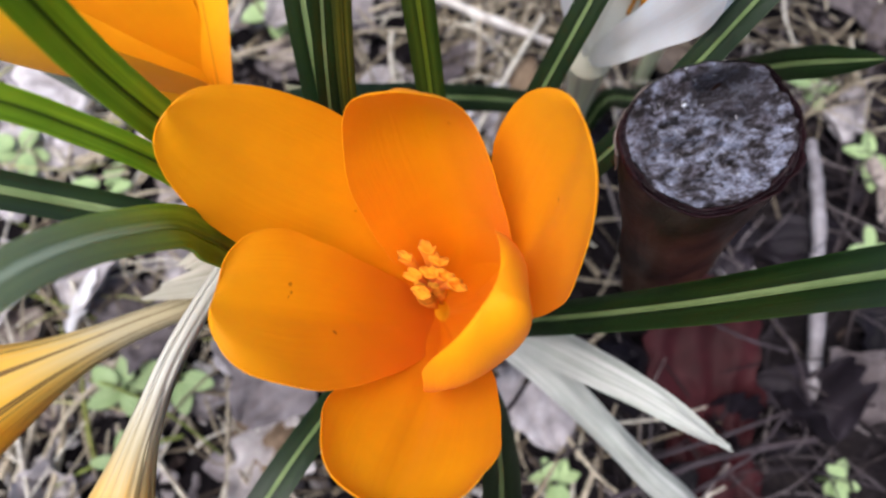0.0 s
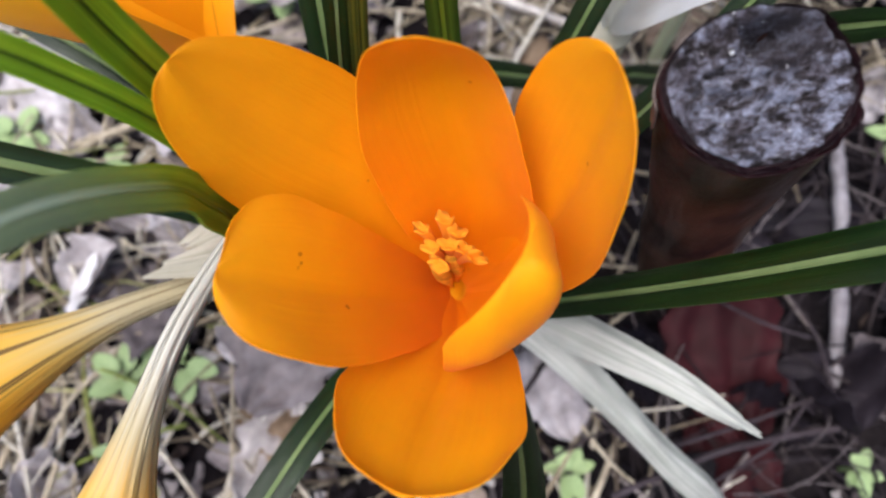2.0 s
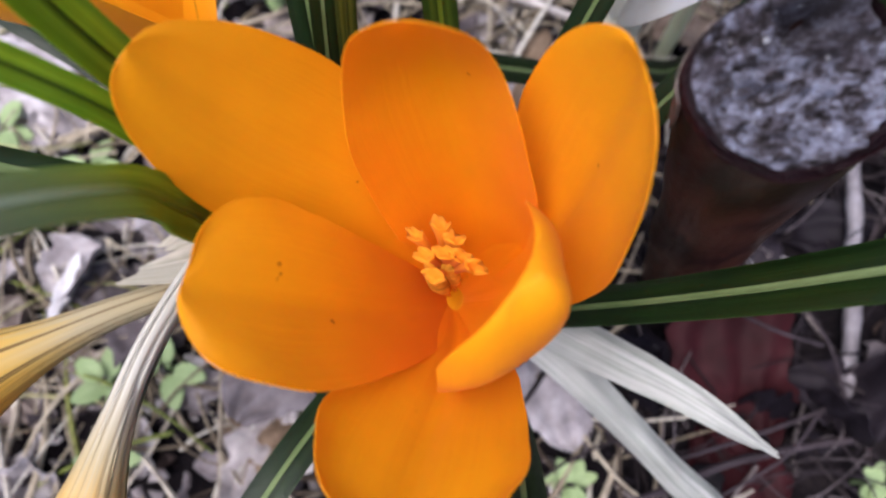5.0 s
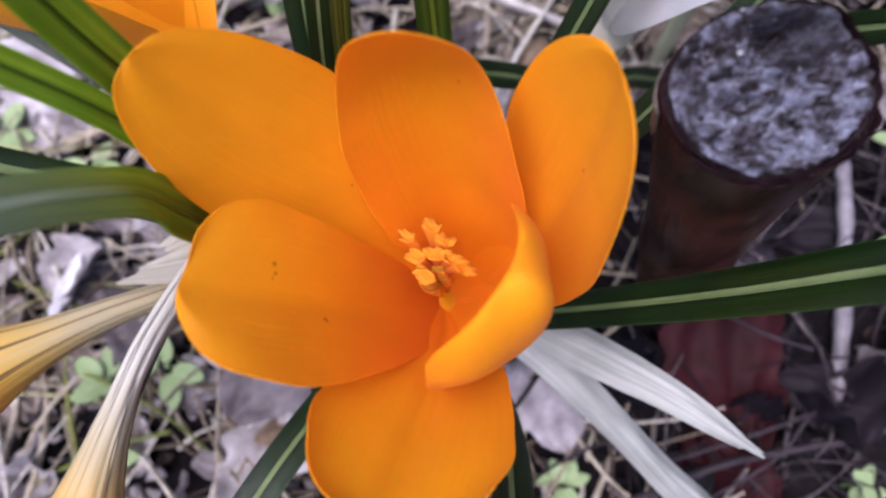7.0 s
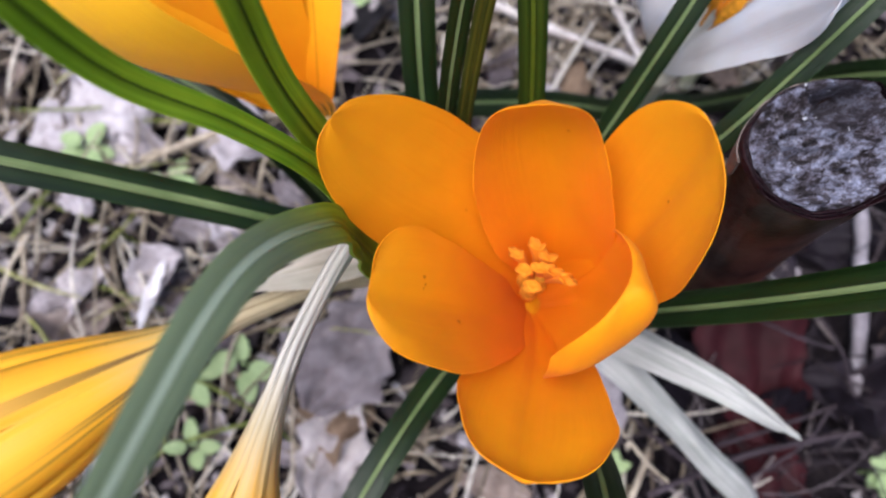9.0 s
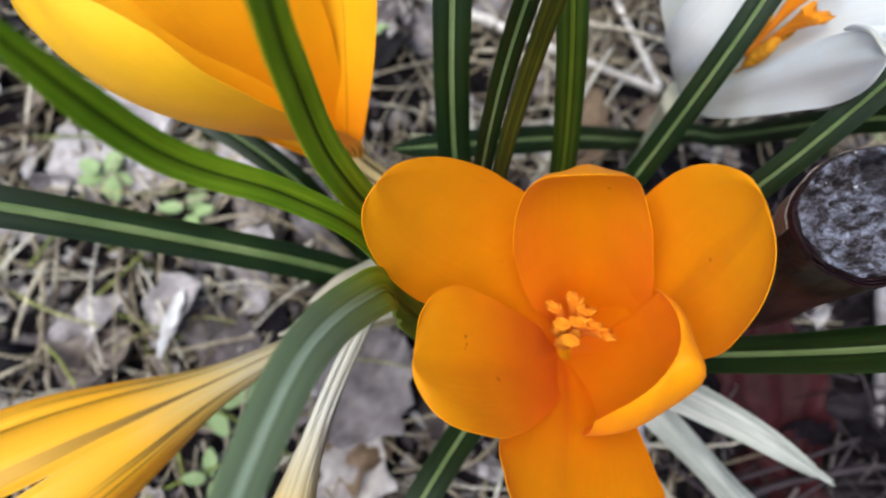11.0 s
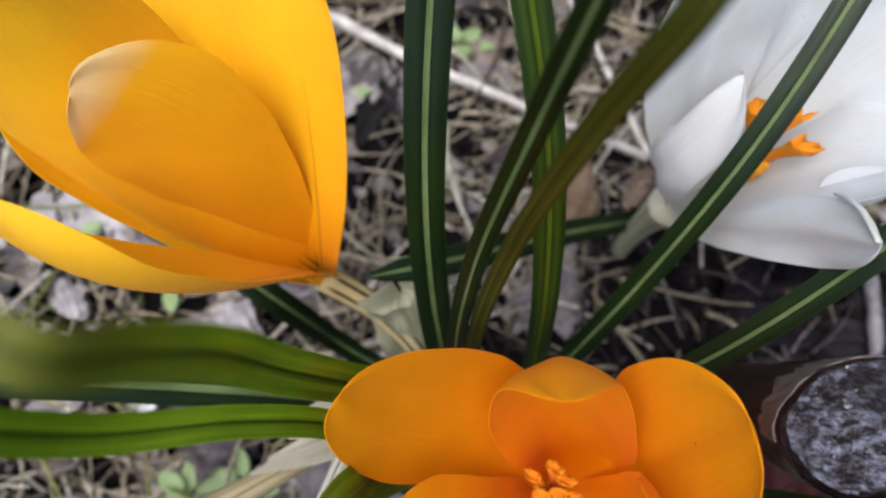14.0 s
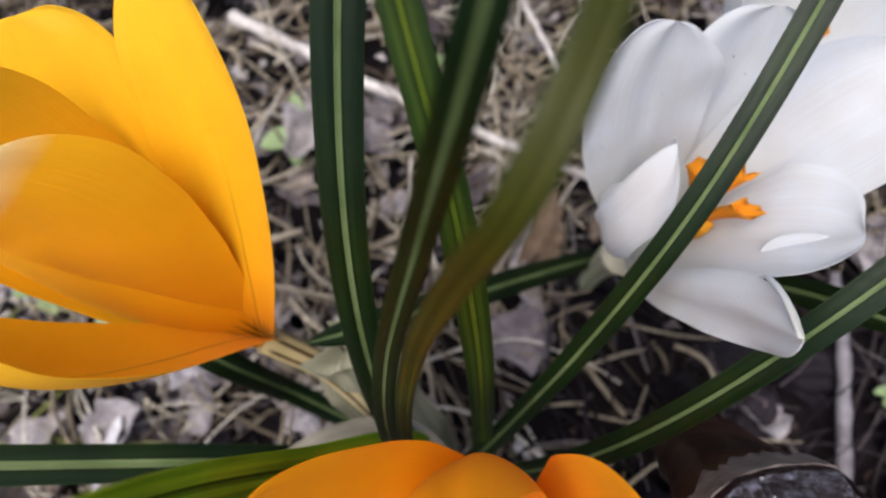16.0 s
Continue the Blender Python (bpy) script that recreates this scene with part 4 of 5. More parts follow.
add_flap(white, [(0.0330, 0.0390, 0.0820), (0.0393, 0.0393, 0.0850), (0.0432, 0.0402, 0.0885), (0.0450, 0.0419, 0.0915)],
         [(0.0323, 0.0400, 0.0845), (0.0345, 0.0428, 0.0880), (0.0386, 0.0432, 0.0915), (0.0440, 0.0425, 0.0930)], 0.0012, "turned-in white petal margin")
add_roll(white, [(0.0268, 0.0268, 0.1085), (0.0269, 0.0304, 0.1070), (0.0272, 0.0330, 0.1045), (0.0276, 0.0349, 0.1015)], 0.0004, 0.0005, "rolled white petal tip")
add_tube(white, [(0.0265, 0.058, 0.0), (0.0262, 0.057, 0.02), (0.0250, 0.054, 0.042), V_BASE], 0.0022, 0.0042, M_WTUBE, "pale greenish flower tube")
add_stigma(white, (0.0290, 0.0500, 0.074), [(0.0286, 0.0548, 0.0862), (0.0342, 0.0542, 0.0866), (0.0333, 0.0477, 0.0880)], M_WSTIGMA, 0.0019, seed=9)
add_anthers(white, (0.0285, 0.0500, 0.070), V_AXIS, 0.0025, 0.0120, M_POLLEN)
add_leaf(white, [(0.027, 0.0599, 0.002), (0.0255, 0.0590, 0.0240), (0.017, 0.0547, 0.0349), (0.0068, 0.049, 0.0469), (-0.0041, 0.043, 0.0579), (-0.0159, 0.037, 0.0679), (-0.0289, 0.0315, 0.0767)], 0.0050, M_LEAF, M_RIB, seed=21)
add_leaf(white, [(0.030, 0.060, 0.002), (0.0339, 0.0611, 0.0247), (0.0385, 0.0547, 0.0365), (0.0421, 0.0492, 0.0491), (0.0455, 0.0439, 0.0621), (0.0493, 0.0378, 0.0752), (0.0542, 0.0301, 0.088)], 0.0045, M_LEAF, M_RIB, seed=22)

white_far = thing("white_crocus", (0.050, 0.082, 0.0), "second open white crocus partly hidden behind another", "flower", "crocuses")
F_BASE, F_AXIS = (0.0500, 0.0800, 0.050), (0.004, 0.0, 0.03)
add_ring(white_far, F_AXIS, ring_petals(F_BASE, F_AXIS, 0.042, 0.0200, 0.0100, 6, 0.3, 0.2, 1.12, 0.0012), M_WHITE, "", 95, ruffle=0.0005)
add_tube(white_far, [(0.050, 0.082, 0.0), (0.050, 0.081, 0.025), F_BASE], 0.0020, 0.0026, M_WTUBE, "pale flower tube")
add_stigma(white_far, (0.0505, 0.0805, 0.066), [(0.0485, 0.0825, 0.0790), (0.0540, 0.0825, 0.0790), (0.0515, 0.0780, 0.0790)], M_WSTIGMA, 0.0011)


# ---------------------------------------------------------------- cut woody stem
def build_stub():
    ob = thing("cut_stem", (0.0490, 0.0220, -0.002), "cut dead woody stem with grey frayed pith and dark bark", "stem")
    top, low = np.array((0.0228, 0.0089, 0.1080)), np.array((0.0490, 0.0220, -0.002))
    n, m = 60, 120
    rx, ry = 0.0083, 0.0069
    nrm = unit(np.array((0.05, -0.38, 0.92)))
    X = unit(np.array((1, 0, 0)) - nrm * nrm[0])
    Y = np.cross(nrm, X)

    def bell(a, at, wide):
        d = (a - at + math.pi) % (2 * math.pi) - math.pi
        return math.exp(-(d / wide) ** 2)

    def outline(a):
        """The uneven, slightly squared shape of the cut."""
        r = 0.955 + 0.10 * bell(a, 1.05, 0.30) + 0.06 * bell(a, -0.30, 0.5) + 0.04 * bell(a, -1.65, 0.35) + 0.03 * bell(a, 3.05, 0.3)
        return r + 0.016 * noise.noise(Vector((math.cos(a) * 4, math.sin(a) * 4, 2.5)))

    def lower(a):
        """How far round the cut's lower side: there the rind is thick."""
        return 0.5 + 0.5 * math.tanh(2.2 * (0.25 - math.sin(a)))

    def inner(a):
        return 0.985 - 0.14 * lower(a) + 0.012 * noise.noise(Vector((math.cos(a) * 6, math.sin(a) * 6, 9.0)))

    bark, uv = [], []
    for i in range(n):
        s = (i / (n - 1)) ** 0.8
        c = low + (top - low) * s
        k1 = max(0.0, (s - 0.75) / 0.25) ** 2
        swell = 0.97 + 0.07 * math.exp(-((s - 0.55) / 0.05) ** 2) - 0.05 * (1 - s) + 0.02 * k1
        for k in range(m):
            a = 2 * math.pi * k / m
            w = noise.noise(Vector((math.cos(a) * 1.3, math.sin(a) * 1.3, s * 2.5)))
            f = noise.noise(Vector((math.cos(a) * 7, math.sin(a) * 7, s * 14)))
            g = noise.noise(Vector((math.cos(a) * 16, math.sin(a) * 16, s * 40)))
            r = swell * ((1 + 0.07 * w) * (1 - k1) + outline(a) * 1.02 * k1 + 0.020 * f + 0.008 * g)
            p = c + X * rx * r * math.cos(a) + Y * ry * r * math.sin(a)
            if i == n - 1:
                p = p + nrm * 0.0006 * noise.noise(Vector((a * 5, 2, 0)))
            bark.append(p)
            uv.append((k / m, s))
    part("bark", mesh_of("bark", local(bark, ob), grid_faces(n, m, True), M_BARK, uv), ob, "smooth red-brown bark, darker in places")
    # rind: charred, layered rim, broad on the lower side of the cut
    for q in range(3):
        pts = []
        for j in range(6):
            for k in range(m):
                a = 2 * math.pi * k / m
                f = noise.noise(Vector((math.cos(a) * 5, math.sin(a) * 5, 5 + 3 * q)))
                h = noise.noise(Vector((math.cos(a) * 19, math.sin(a) * 19, 7 + q)))
                g = (q + j / 5) / 3
                r = outline(a) * (1.015 + (inner(a) - 0.985) * g) * (1 + 0.006 * h)
                z = (0.00045 - 0.0002 * q) * math.sin(math.pi * (0.1 + 0.8 * j / 5)) * (1 + f) + 0.00035 * f + 0.0002 * h - 0.0006 * (j in (0, 5))
                pts.append(top + X * rx * r * math.cos(a) + Y * ry * r * math.sin(a) + nrm * z)
        part("rind", mesh_of("rind", local(pts, ob), grid_faces(6, m, True), M_RIND), ob, "blackened rind")

    HOLLOWS = ((0.0009, 0.0047, 0.0021, 0.0013, 0.0062), (0.0026, 0.0050, 0.0014, 0.0010, 0.0040), (0.0041, 0.0024, 0.0013, 0.0011, 0.0026), (0.0012, 0.0016, 0.0011, 0.0026, 0.0016),
               (-0.0043, 0.0012, 0.0015, 0.0004, 0.0014), (-0.0035, -0.0010, 0.0012, 0.0003, 0.0011), (-0.0012, -0.0018, 0.0010, 0.0003, 0.0010), (0.0024, -0.0012, 0.0009, 0.0005, 0.0012), (-0.0042, 0.0036, 0.0008, 0.0006, 0.0016))

    def pith_height(x, y, g):
        v = Vector((x, y, 0))
        h = 0.0020 * noise.noise(v * 260) + 0.0019 * noise.noise(Vector((x * 480, y * 900, 0))) + 0.0007 * noise.noise(v * 1500) + 0.0004 * noise.noise(v * 3600)
        for px, py, sx, sy, deep in HOLLOWS:
            h -= deep * math.exp(-((x - px) / sx) ** 2 - ((y - py) / sy) ** 2)
        h -= 0.0012 * max(0.0, noise.noise(v * 900 + Vector((5, 5, 0))) - 0.25) * 3
        return h * (1 - 0.5 * g ** 6)

    pts, rings, puv = [top - nrm * 0.0004], 90, [(0.5, 0.5)]
    m, faces = 180, []
    for i in range(1, rings + 1):
        g = i / rings
        for k in range(m):
            a = 2 * math.pi * k / m
            r = outline(a) * (inner(a) + 0.03) * g
            x, y = rx * r * math.cos(a), ry * r * math.sin(a)
            puv.append((0.5 + 0.5 * x / rx, 0.5 + 0.5 * y / ry))
            pts.append(top + X * x + Y * y + nrm * (pith_height(x, y, g) + 0.0004 - 0.0006 * (i == rings)))
    for k in range(m):
        faces.append((0, 1 + k, 1 + (k + 1) % m))
    for i in range(rings - 1):
        for k in range(m):
            a, b = 1 + i * m + k, 1 + i * m + (k + 1) % m
            faces.append((a, a + m, b + m, b))
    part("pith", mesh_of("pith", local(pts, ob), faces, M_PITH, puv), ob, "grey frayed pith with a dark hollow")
    # a thin skin that peels off the bark
    nu, nv, pts, uv = 26, 33, [], []
    for i in range(nu):
        s = i / (nu - 1)
        for k in range(nv):
            u = k / (nv - 1)
            a = math.pi * (0.33 + 0.72 * u)
            f = noise.noise(Vector((u * 9, 3.0, 1.0)))
            g = noise.noise(Vector((u * 23, 1.0, s * 3)))
            down = (0.075 + 0.04 * f + 0.02 * g) * (0.45 + 0.55 * math.sin(math.pi * u) ** 0.5)
            c = top + (low - top) * (0.006 + 0.003 * g + down * s)
            r = outline(a) * (1.035 + 0.025 * (1 - s) ** 3 * (0.3 + f) + 0.02 * s * s * (0.5 + g) + 0.008 * g)
            pts.append(c + X * rx * r * math.cos(a) + Y * ry * r * math.sin(a))
            uv.append((u, s))
    v, f, u = sheet(local(pts, ob), nu, nv, 0.00016, uv)
    part("peeling_bark", mesh_of("peeling_bark", v, f, M_PEEL, u), ob, "thin greyish-brown peeling bark skin")


build_stub()


# ---------------------------------------------------------------- litter
def ground_height(x, y):
    p = Vector((x, y, 0))
    return 0.006 * noise.noise(p * 22) + 0.003 * noise.noise(p * 70 + Vector((3, 1, 0))) - 0.004


def dry_leaf_mesh(seed, material, length=0.03, width=0.016, curl=0.3):
    rnd = random.Random(seed)
    nu, nv = 18, 11
    ph = [rnd.uniform(0, 6) for _ in range(8)]
    bend, roll = rnd.uniform(-0.6, 0.6), rnd.uniform(-0.5, 0.9) * curl / 0.3
    pts, uv = [], []
    for i in range(nu):
        s = i / (nu - 1)
        w = width * 0.5 * math.sin(math.pi * min(1, s * 0.96 + 0.03)) ** 0.7 * (1 + 0.14 * math.sin(13 * s + ph[0]) + 0.1 * math.sin(29 * s + ph[1]))
        for j in range(nv):
            v = 2 * j / (nv - 1) - 1
            x = (s - 0.5) * length
            y = v * w * (1 + 0.1 * math.sin(17 * s + ph[2] + 2 * v)) + 0.15 * length * bend * (s - 0.5) ** 2
            z = roll * w * v * v * 1.3 + 0.18 * length * curl / 0.3 * math.sin(3 * s + ph[3]) + 0.05 * width * math.sin(9 * v + 7 * s + ph[4]) + 0.04 * width * math.cos(15 * s + ph[5])
            z -= 0.02 * width * math.exp(-(v / 0.1) ** 2)
            pts.append((x, y, z))
            uv.append((v, s))
    P = np.array(pts)
    P[:, 2] -= P[:, 2].min()
    v, f, u = sheet(P, nu, nv, 0.0003, uv)
    return mesh_of("dry_leaf", v, f, material, u)


def lay(name, me, x, y, lift, angle, tilt, label, category, group="", size=1.0):
    ob = new(name, me)
    ob.matrix_world = pose(x, y, ground_height(x, y) + lift, tilt[0], tilt[1], angle) @ Matrix.Scale(size, 4)
    return tagged(ob, label, category, group)


rnd = random.Random(11)
kinds = [dry_leaf_mesh(k, M_DRY, 0.020 + 0.003 * (k % 5), 0.010 + 0.003 * (k % 4), 0.2 + 0.10 * (k % 4)) for k in range(14)]
# Darkened copies of the scraps, mostly laid where shade falls on the right.
damp = [dry_leaf_mesh(k, M_SHADELEAF, 0.020 + 0.003 * (k % 5), 0.010 + 0.003 * (k % 4), 0.2 + 0.10 * (k % 4)) for k in range(14, 24)]
for k in range(285):
    x, y = rnd.uniform(-0.2, 0.19), rnd.uniform(-0.09, 0.22)
    shaded = rnd.random() < (0.85 if x > 0.02 and y < 0.07 else 0.07)
    lay("dry_leaf", (damp[k % 10] if shaded else kinds[k % 14]), x, y, rnd.uniform(0.0, 0.004), rnd.uniform(0, 360), (rnd.uniform(-22, 22), rnd.uniform(-22, 22)),
        "leaf scrap darkened for shade, lying in the litter" if shaded else "curled grey-brown dead leaf lying in the litter", "dead leaf", "damp leaf scraps" if shaded else "dead leaves", rnd.uniform(0.45, 1.0))

lay("red_leaf", dry_leaf_mesh(40, M_RED, 0.044, 0.026, 0.12), 0.0575, 0.002, 0.009, -78, (4, 6), "dark red-brown fallen leaf on the soil", "dead leaf")
lay("red_leaf", dry_leaf_mesh(41, M_RED, 0.03, 0.02, 0.12), 0.060, -0.024, 0.001, -60, (4, -6), "dark red-brown fallen leaf on the soil", "dead leaf")
lay("pale_leaf", dry_leaf_mesh(43, M_PALELEAF, 0.026, 0.017, 0.15), -0.0448, -0.0215, 0.011, 75, (5, 5), "pale grey dead leaf lying flat", "dead leaf")
lay("grey_leaf", dry_leaf_mesh(44, M_DRY, 0.03, 0.024, 0.18), -0.0424, 0.001, 0.011, 60, (8, -5), "broad grey dead leaf, lightly lobed", "dead leaf")
lay("dark_leaf", dry_leaf_mesh(45, M_BLACK, 0.042, 0.0085, 0.35), -0.0392, 0.096, 0.009, 82, (0, 10), "narrow blackened curled leaf", "dead leaf")
lay("grey_leaf", dry_leaf_mesh(46, M_DRY, 0.04, 0.03, 0.15), -0.1235, 0.070, 0.004, 30, (6, 6), "broad pale grey dead leaf", "dead leaf")
lay("pale_leaf", dry_leaf_mesh(48, M_PALELEAF, 0.034, 0.016, 0.15), -0.0475, 0.108, 0.006, 70, (4, 8), "pale lilac-grey dead leaf lying flat", "dead leaf")
lay("grey_leaf", dry_leaf_mesh(49, M_DRY, 0.026, 0.017, 0.3), 0.0900, -0.0025, 0.003, 40, (6, -8), "crumpled grey-lilac dead leaf", "dead leaf")
lay("white_chip", dry_leaf_mesh(47, M_QUILL, 0.018, 0.0032, 0.06), -0.0930, 0.0150, 0.013, 80, (10, 0), "glossy white sliver among dry grass", "sliver")


def add_stick(name, points, r0, r1, material, label, category, seed=0):
    rnd2 = random.Random(seed)
    line = curve_through(points, 24)
    line = line + np.array([[rnd2.uniform(-1, 1) * r0 * 0.12 for _ in range(3)] for _ in line])
    radii = [(r0 + (r1 - r0) * i / 23) * (1 + 0.12 * math.sin(i * 1.7 + seed)) for i in range(24)]
    ob = new(name, tube_mesh(name, line, radii, material, 9, 0.7))
    return tagged(ob, label, category)


add_stick("pale_twig", [(-0.075, 0.142, 0.008), (-0.0582, 0.133, 0.008), (-0.030, 0.1165, 0.008), (-0.0003, 0.1017, 0.007), (0.0364, 0.0849, 0.006)], 0.0030, 0.0016, M_TWIG, "long bleached plant stalk on the litter", "stalk", 1)
add_stick("pale_twig", [(0.012, 0.148, 0.008), (0.0225, 0.1222, 0.008), (0.0364, 0.0849, 0.007)], 0.0012, 0.0014, M_TWIG, "thin bleached stalk joining another", "stalk", 2)
add_stick("pale_twig", [(0.0918, 0.060, 0.005), (0.0905, 0.045, 0.006), (0.0870, 0.020, 0.005), (0.0825, -0.006, 0.003)], 0.0023, 0.0026, M_GREYTWIG, "flattened grey dry stalk", "stalk", 3)
add_stick("brown_twig", [(0.020, -0.004, 0.004), (0.034, -0.018, 0.005), (0.056, -0.034, 0.004)], 0.0010, 0.0008, M_FIBRE, "thin brown dry twig on the soil", "twig", 4)
add_stick("brown_twig", [(0.030, -0.030, 0.006), (0.055, -0.020, 0.007), (0.085, -0.014, 0.005)], 0.0010, 0.0012, M_FIBRE, "thin dry twig under a papery sheath", "twig", 5)
add_stick("dry_straw", [(0.0414, -0.0199, 0.010), (0.0593, -0.0142, 0.011), (0.0789, -0.0072, 0.009)], 0.0005, 0.0007, M_FIBRE, "long tan straw crossing a red leaf", "straw", 7)
add_stick("dry_straw", [(0.0526, 0.0128, 0.014), (0.0630, 0.0068, 0.015), (0.0742, 0.0040, 0.012)], 0.0004, 0.0006, M_FIBRE, "thin brownish straw over a red leaf", "straw", 8)
add_stick("dry_straw", [(0.0700, 0.0156, 0.012), (0.0756, 0.0043, 0.012), (0.0789, -0.0072, 0.009)], 0.0004, 0.0006, M_FIBRE, "dull greenish dry straw", "straw", 9)
add_stick("dry_straw", [(0.0500, -0.0270, 0.009), (0.0637, -0.0184, 0.012), (0.0737, -0.0085, 0.010)], 0.0004, 0.0005, M_FIBRE, "thin tan straw lying on dark soil", "straw", 10)
add_stick("brown_twig", [(-0.105, 0.055, 0.005), (-0.075, 0.066, 0.007), (-0.050, 0.074, 0.005)], 0.0018, 0.0012, M_STRAW, "pale dry twig among litter", "twig", 6)


def build_straw(name, label, count, seed, spread, r, long_, material, rise):
    rnd2 = random.Random(seed)
    verts, faces = [], []
    for _ in range(count):
        x, y = rnd2.uniform(*spread[0]), rnd2.uniform(*spread[1])
        an, ln = rnd2.uniform(0, 2 * math.pi), rnd2.uniform(*long_)
        bend = rnd2.uniform(-1.2, 1.2)
        z0, up = ground_height(x, y) + rnd2.uniform(0.001, rise), rnd2.uniform(-0.25, 0.3)
        rad = rnd2.uniform(*r)
        line, px, py = [], x, y
        for i in range(6):
            s = i / 5
            line.append((px, py, z0 + up * ln * (s - 0.3) + 0.002 * math.sin(4 * s + bend)))
            px += ln / 5 * math.cos(an + bend * s)
            py += ln / 5 * math.sin(an + bend * s)
        v, _u = tube_points(line, [rad * (1 - 0.5 * (i / 5) ** 2) for i in range(6)], 5, 0.6)
        o = len(verts)
        verts += v
        faces += [tuple(i + o for i in f) for f in grid_faces(6, 5, True)]
    ob = new(name, mesh_of(name, verts, faces, material))
    return tagged(ob, label, "dry grass", kind="stuff")


# Grass and fibres in darkened tones: the right side's shade as colour.
build_straw("shade_dark_grass", "matted grass on the soil, darkened for shade", 420, 7, ((0.02, 0.2), (-0.1, 0.09)), (0.0004, 0.0009), (0.012, 0.045), M_DARKSTRAW, 0.010)
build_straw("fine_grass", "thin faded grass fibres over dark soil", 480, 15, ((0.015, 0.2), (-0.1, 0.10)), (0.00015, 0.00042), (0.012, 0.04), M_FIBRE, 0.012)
build_straw("dry_grass", "matted pale dry grass and stalks on the soil", 1700, 5, ((-0.22, 0.03), (-0.1, 0.23)), (0.00025, 0.0010), (0.010, 0.055), M_STRAW, 0.010)
build_straw("dry_grass", "matted pale dry grass and stalks on the soil", 700, 8, ((0.0, 0.2), (0.07, 0.23)), (0.0003, 0.0008), (0.012, 0.045), M_STRAW, 0.010)
build_straw("dry_stalk_litter", "broken bleached stalks scattered on the soil", 90, 6, ((-0.22, 0.06), (-0.1, 0.23)), (0.0008, 0.0016), (0.012, 0.035), M_STRAW, 0.008)


M_SHOOT = island_material("fresh_shoot", ((0.0, (0.22, 0.27, 0.07)), (0.5, (0.40, 0.42, 0.14)), (1.0, (0.60, 0.57, 0.32))), 400, 0.6, 0.25, 0.3)
build_straw("fresh_grass", "thin yellow-green grass shoots among dry litter", 42, 17, ((-0.19, -0.06), (-0.04, 0.075)), (0.0004, 0.0009), (0.02, 0.05), M_SHOOT, 0.016)


def build_crumbs(name, label, count, seed, spread, size, material):
    """Broken bits of leaf, bark and stalk: small uneven chips."""
    rnd2 = random.Random(seed)
    verts, faces = [], []
    for _ in range(count):
        x, y = rnd2.uniform(*spread[0]), rnd2.uniform(*spread[1])
        z = ground_height(x, y) + rnd2.uniform(0.0, 0.005)
        m = pose(x, y, z, rnd2.uniform(-50, 50), rnd2.uniform(-50, 50), rnd2.uniform(0, 360))
        l, w, h = rnd2.uniform(*size), rnd2.uniform(size[0], size[1]) * 0.6, rnd2.uniform(0.0002, 0.0005)
        o = len(verts)
        k = rnd2.randint(5, 7)
        for side in (1, -1):
            for q in range(k):
                a = 2 * math.pi * q / k
                f = 0.75 + 0.25 * math.sin(3.7 * q + o)
                verts.append(m @ Vector((l * f * math.cos(a), w * f * math.sin(a), side * h + 0.35 * w * math.cos(2 * a))))
        faces.append(tuple(range(o, o + k)))
        faces.append(tuple(range(o + 2 * k - 1, o + k - 1, -1)))
        faces += [(o + q, o + k + q, o + k + (q + 1) % k, o + (q + 1) % k) for q in range(k)]
    ob = new(name, mesh_of(name, verts, faces, material, None, False))
    return tagged(ob, label, "litter", kind="stuff")


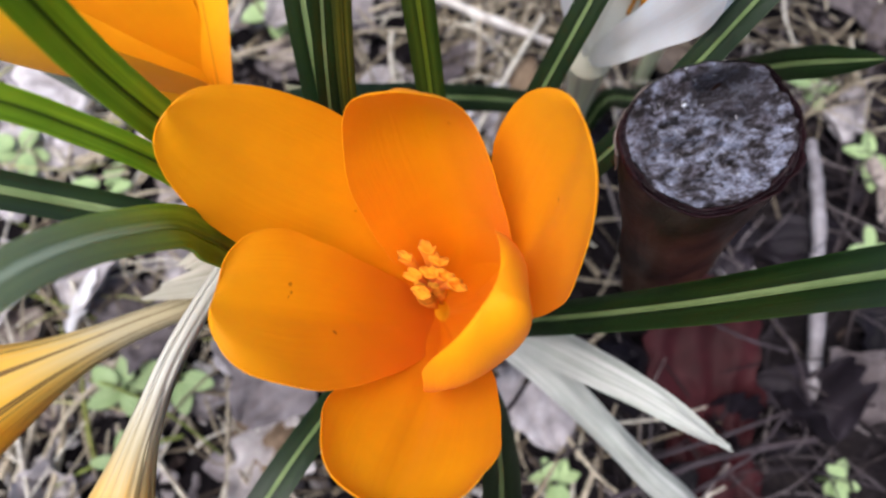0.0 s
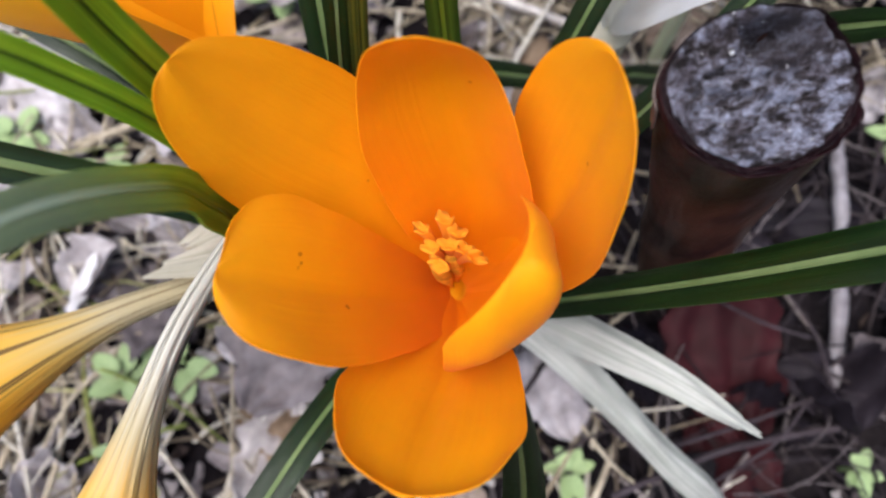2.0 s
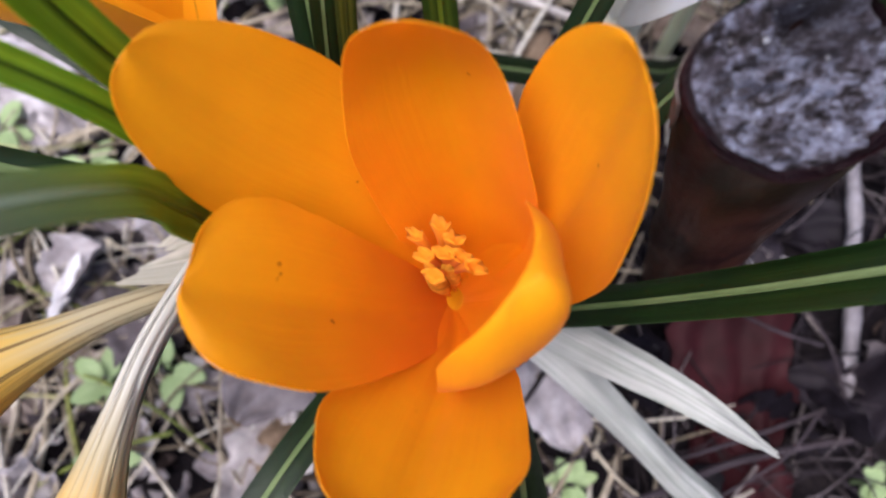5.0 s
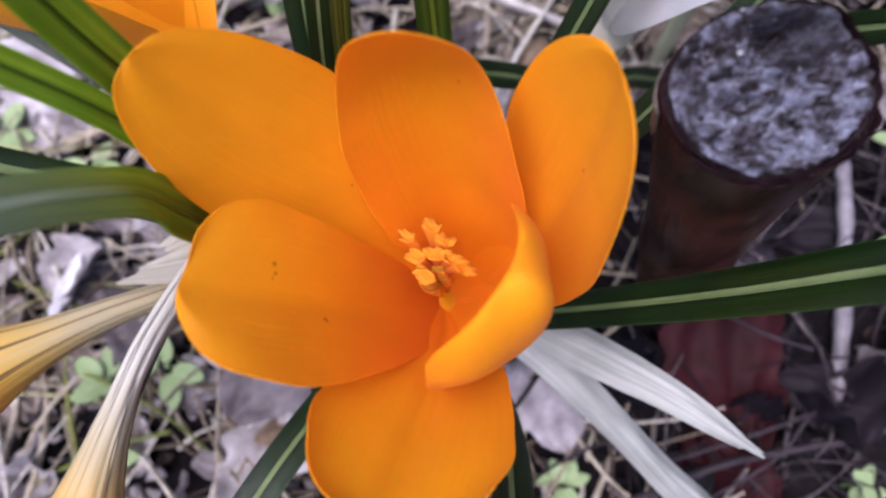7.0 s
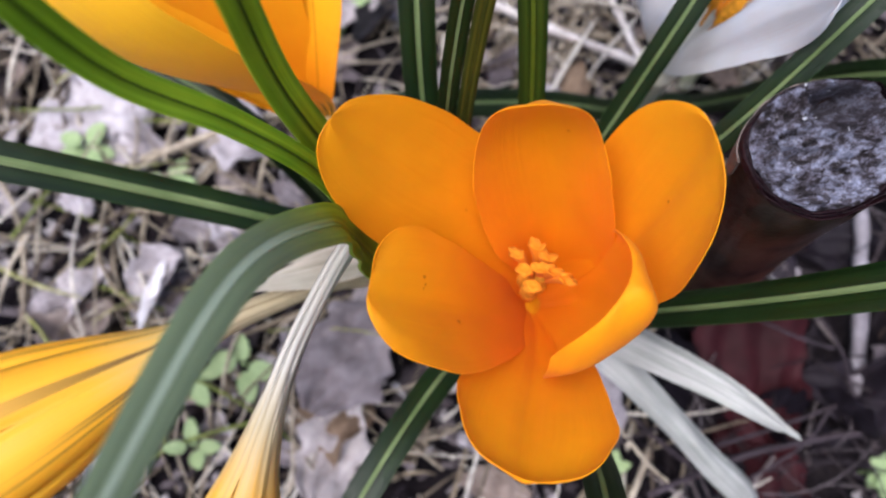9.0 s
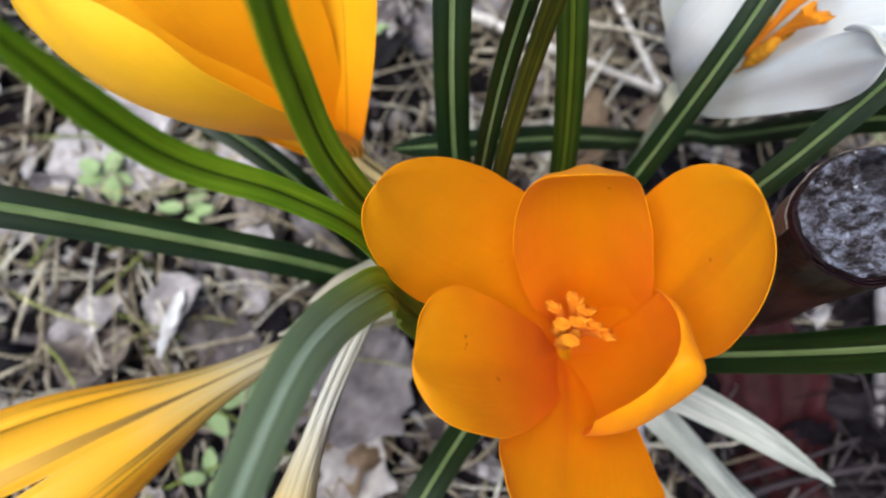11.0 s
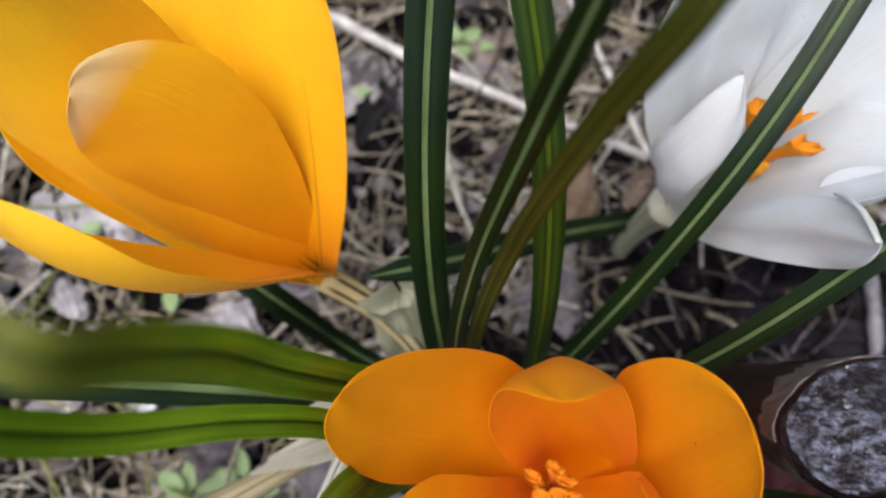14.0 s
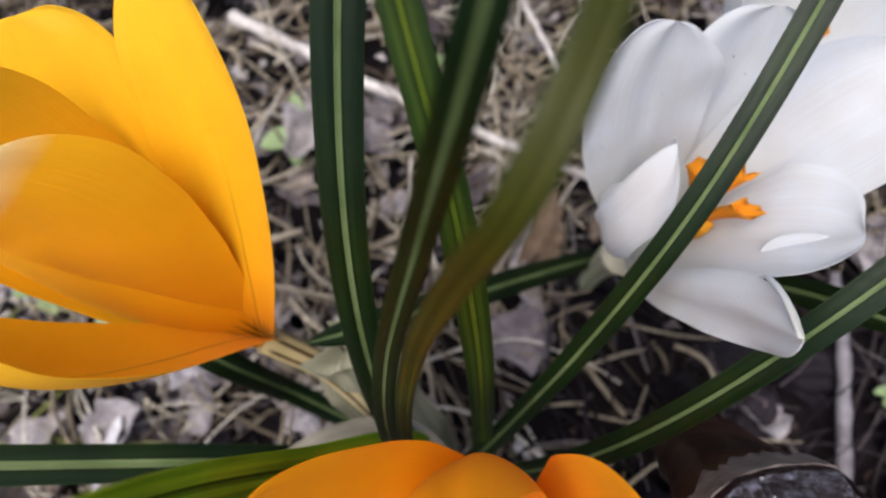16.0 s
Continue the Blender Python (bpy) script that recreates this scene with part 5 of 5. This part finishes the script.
build_crumbs("leaf_crumbs", "grey and brown crumbs of dead leaves on the soil", 2500, 21, ((-0.22, 0.02), (-0.1, 0.23)), (0.0012, 0.0046), M_CRUMB)
build_crumbs("leaf_crumbs", "grey and brown crumbs of dead leaves on the soil", 130, 23, ((0.02, 0.2), (-0.1, 0.23)), (0.001, 0.0036), M_CRUMB)
build_crumbs("leaf_crumbs", "grey and brown crumbs of dead leaves on the soil", 520, 24, ((0.0, 0.11), (0.07, 0.21)), (0.0012, 0.0046), M_CRUMB)
build_crumbs("dark_crumbs", "dark damp crumbs of bark and soil", 1800, 22, ((-0.22, 0.2), (-0.1, 0.23)), (0.001, 0.0035), M_DARKCRUMB)


# ---------------------------------------------------------------- seedlings
def build_seedling(x, y, size, leaves, seed):
    rnd2 = random.Random(seed)
    z = ground_height(x, y)
    ob = thing("seedling", (x, y, z), "small light green seedling with round leaves in the litter", "seedling", "seedlings")
    stem = tube_mesh("stem", curve_through([(0, 0, 0), (0.0005, 0.0003, 0.004), (0, 0.0006, 0.009)], 8), [0.0005] * 8, M_SPROUT, 7)
    part("stem", stem, ob)
    for k in range(leaves):
        an = 2 * math.pi * k / leaves + rnd2.uniform(-0.4, 0.4)
        ln, w = size * rnd2.uniform(0.75, 1.15), size * rnd2.uniform(0.5, 0.7)
        h0, tilt = 0.007 + 0.0015 * (k % 3), rnd2.uniform(0.0, 0.5)
        pts, uv = [], []
        for i in range(10):
            s = i / 9
            hw = w * 0.5 * math.sin(math.pi * min(1, 0.06 + 0.93 * s ** 0.8)) ** 0.6
            for j in range(7):
                v = j / 3 - 1
                d, q = 0.15 * size + s * ln, v * hw
                pts.append((d * math.cos(an) - q * math.sin(an), d * math.sin(an) + q * math.cos(an), h0 + tilt * d - 0.12 * size * s * s + 0.1 * hw * v * v))
                uv.append((v, s))
        vv, ff, uu = sheet(pts, 10, 7, 0.0003, uv)
        part("leaf", mesh_of("seedling_leaf", vv, ff, M_SPROUT, uu), ob)


for k, (x, y, size, leaves) in enumerate(((0.0215, -0.0250, 0.0052, 6), (0.0845, -0.0240, 0.0046, 5), (-0.0826, -0.0050, 0.0080, 5), (-0.0690, -0.0020, 0.0085, 4), (-0.1218, 0.0590, 0.0080, 5),
                                         (-0.0526, 0.1030, 0.0100, 4), (0.0960, 0.0780, 0.0070, 4), (0.1060, 0.0550, 0.0070, 4), (-0.0150, 0.1240, 0.0070, 5), (-0.0950, 0.0480, 0.0070, 4), (-0.0800, -0.0220, 0.0060, 4), (0.1010, 0.0300, 0.0055, 4))):
    build_seedling(x, y, size, leaves, k)
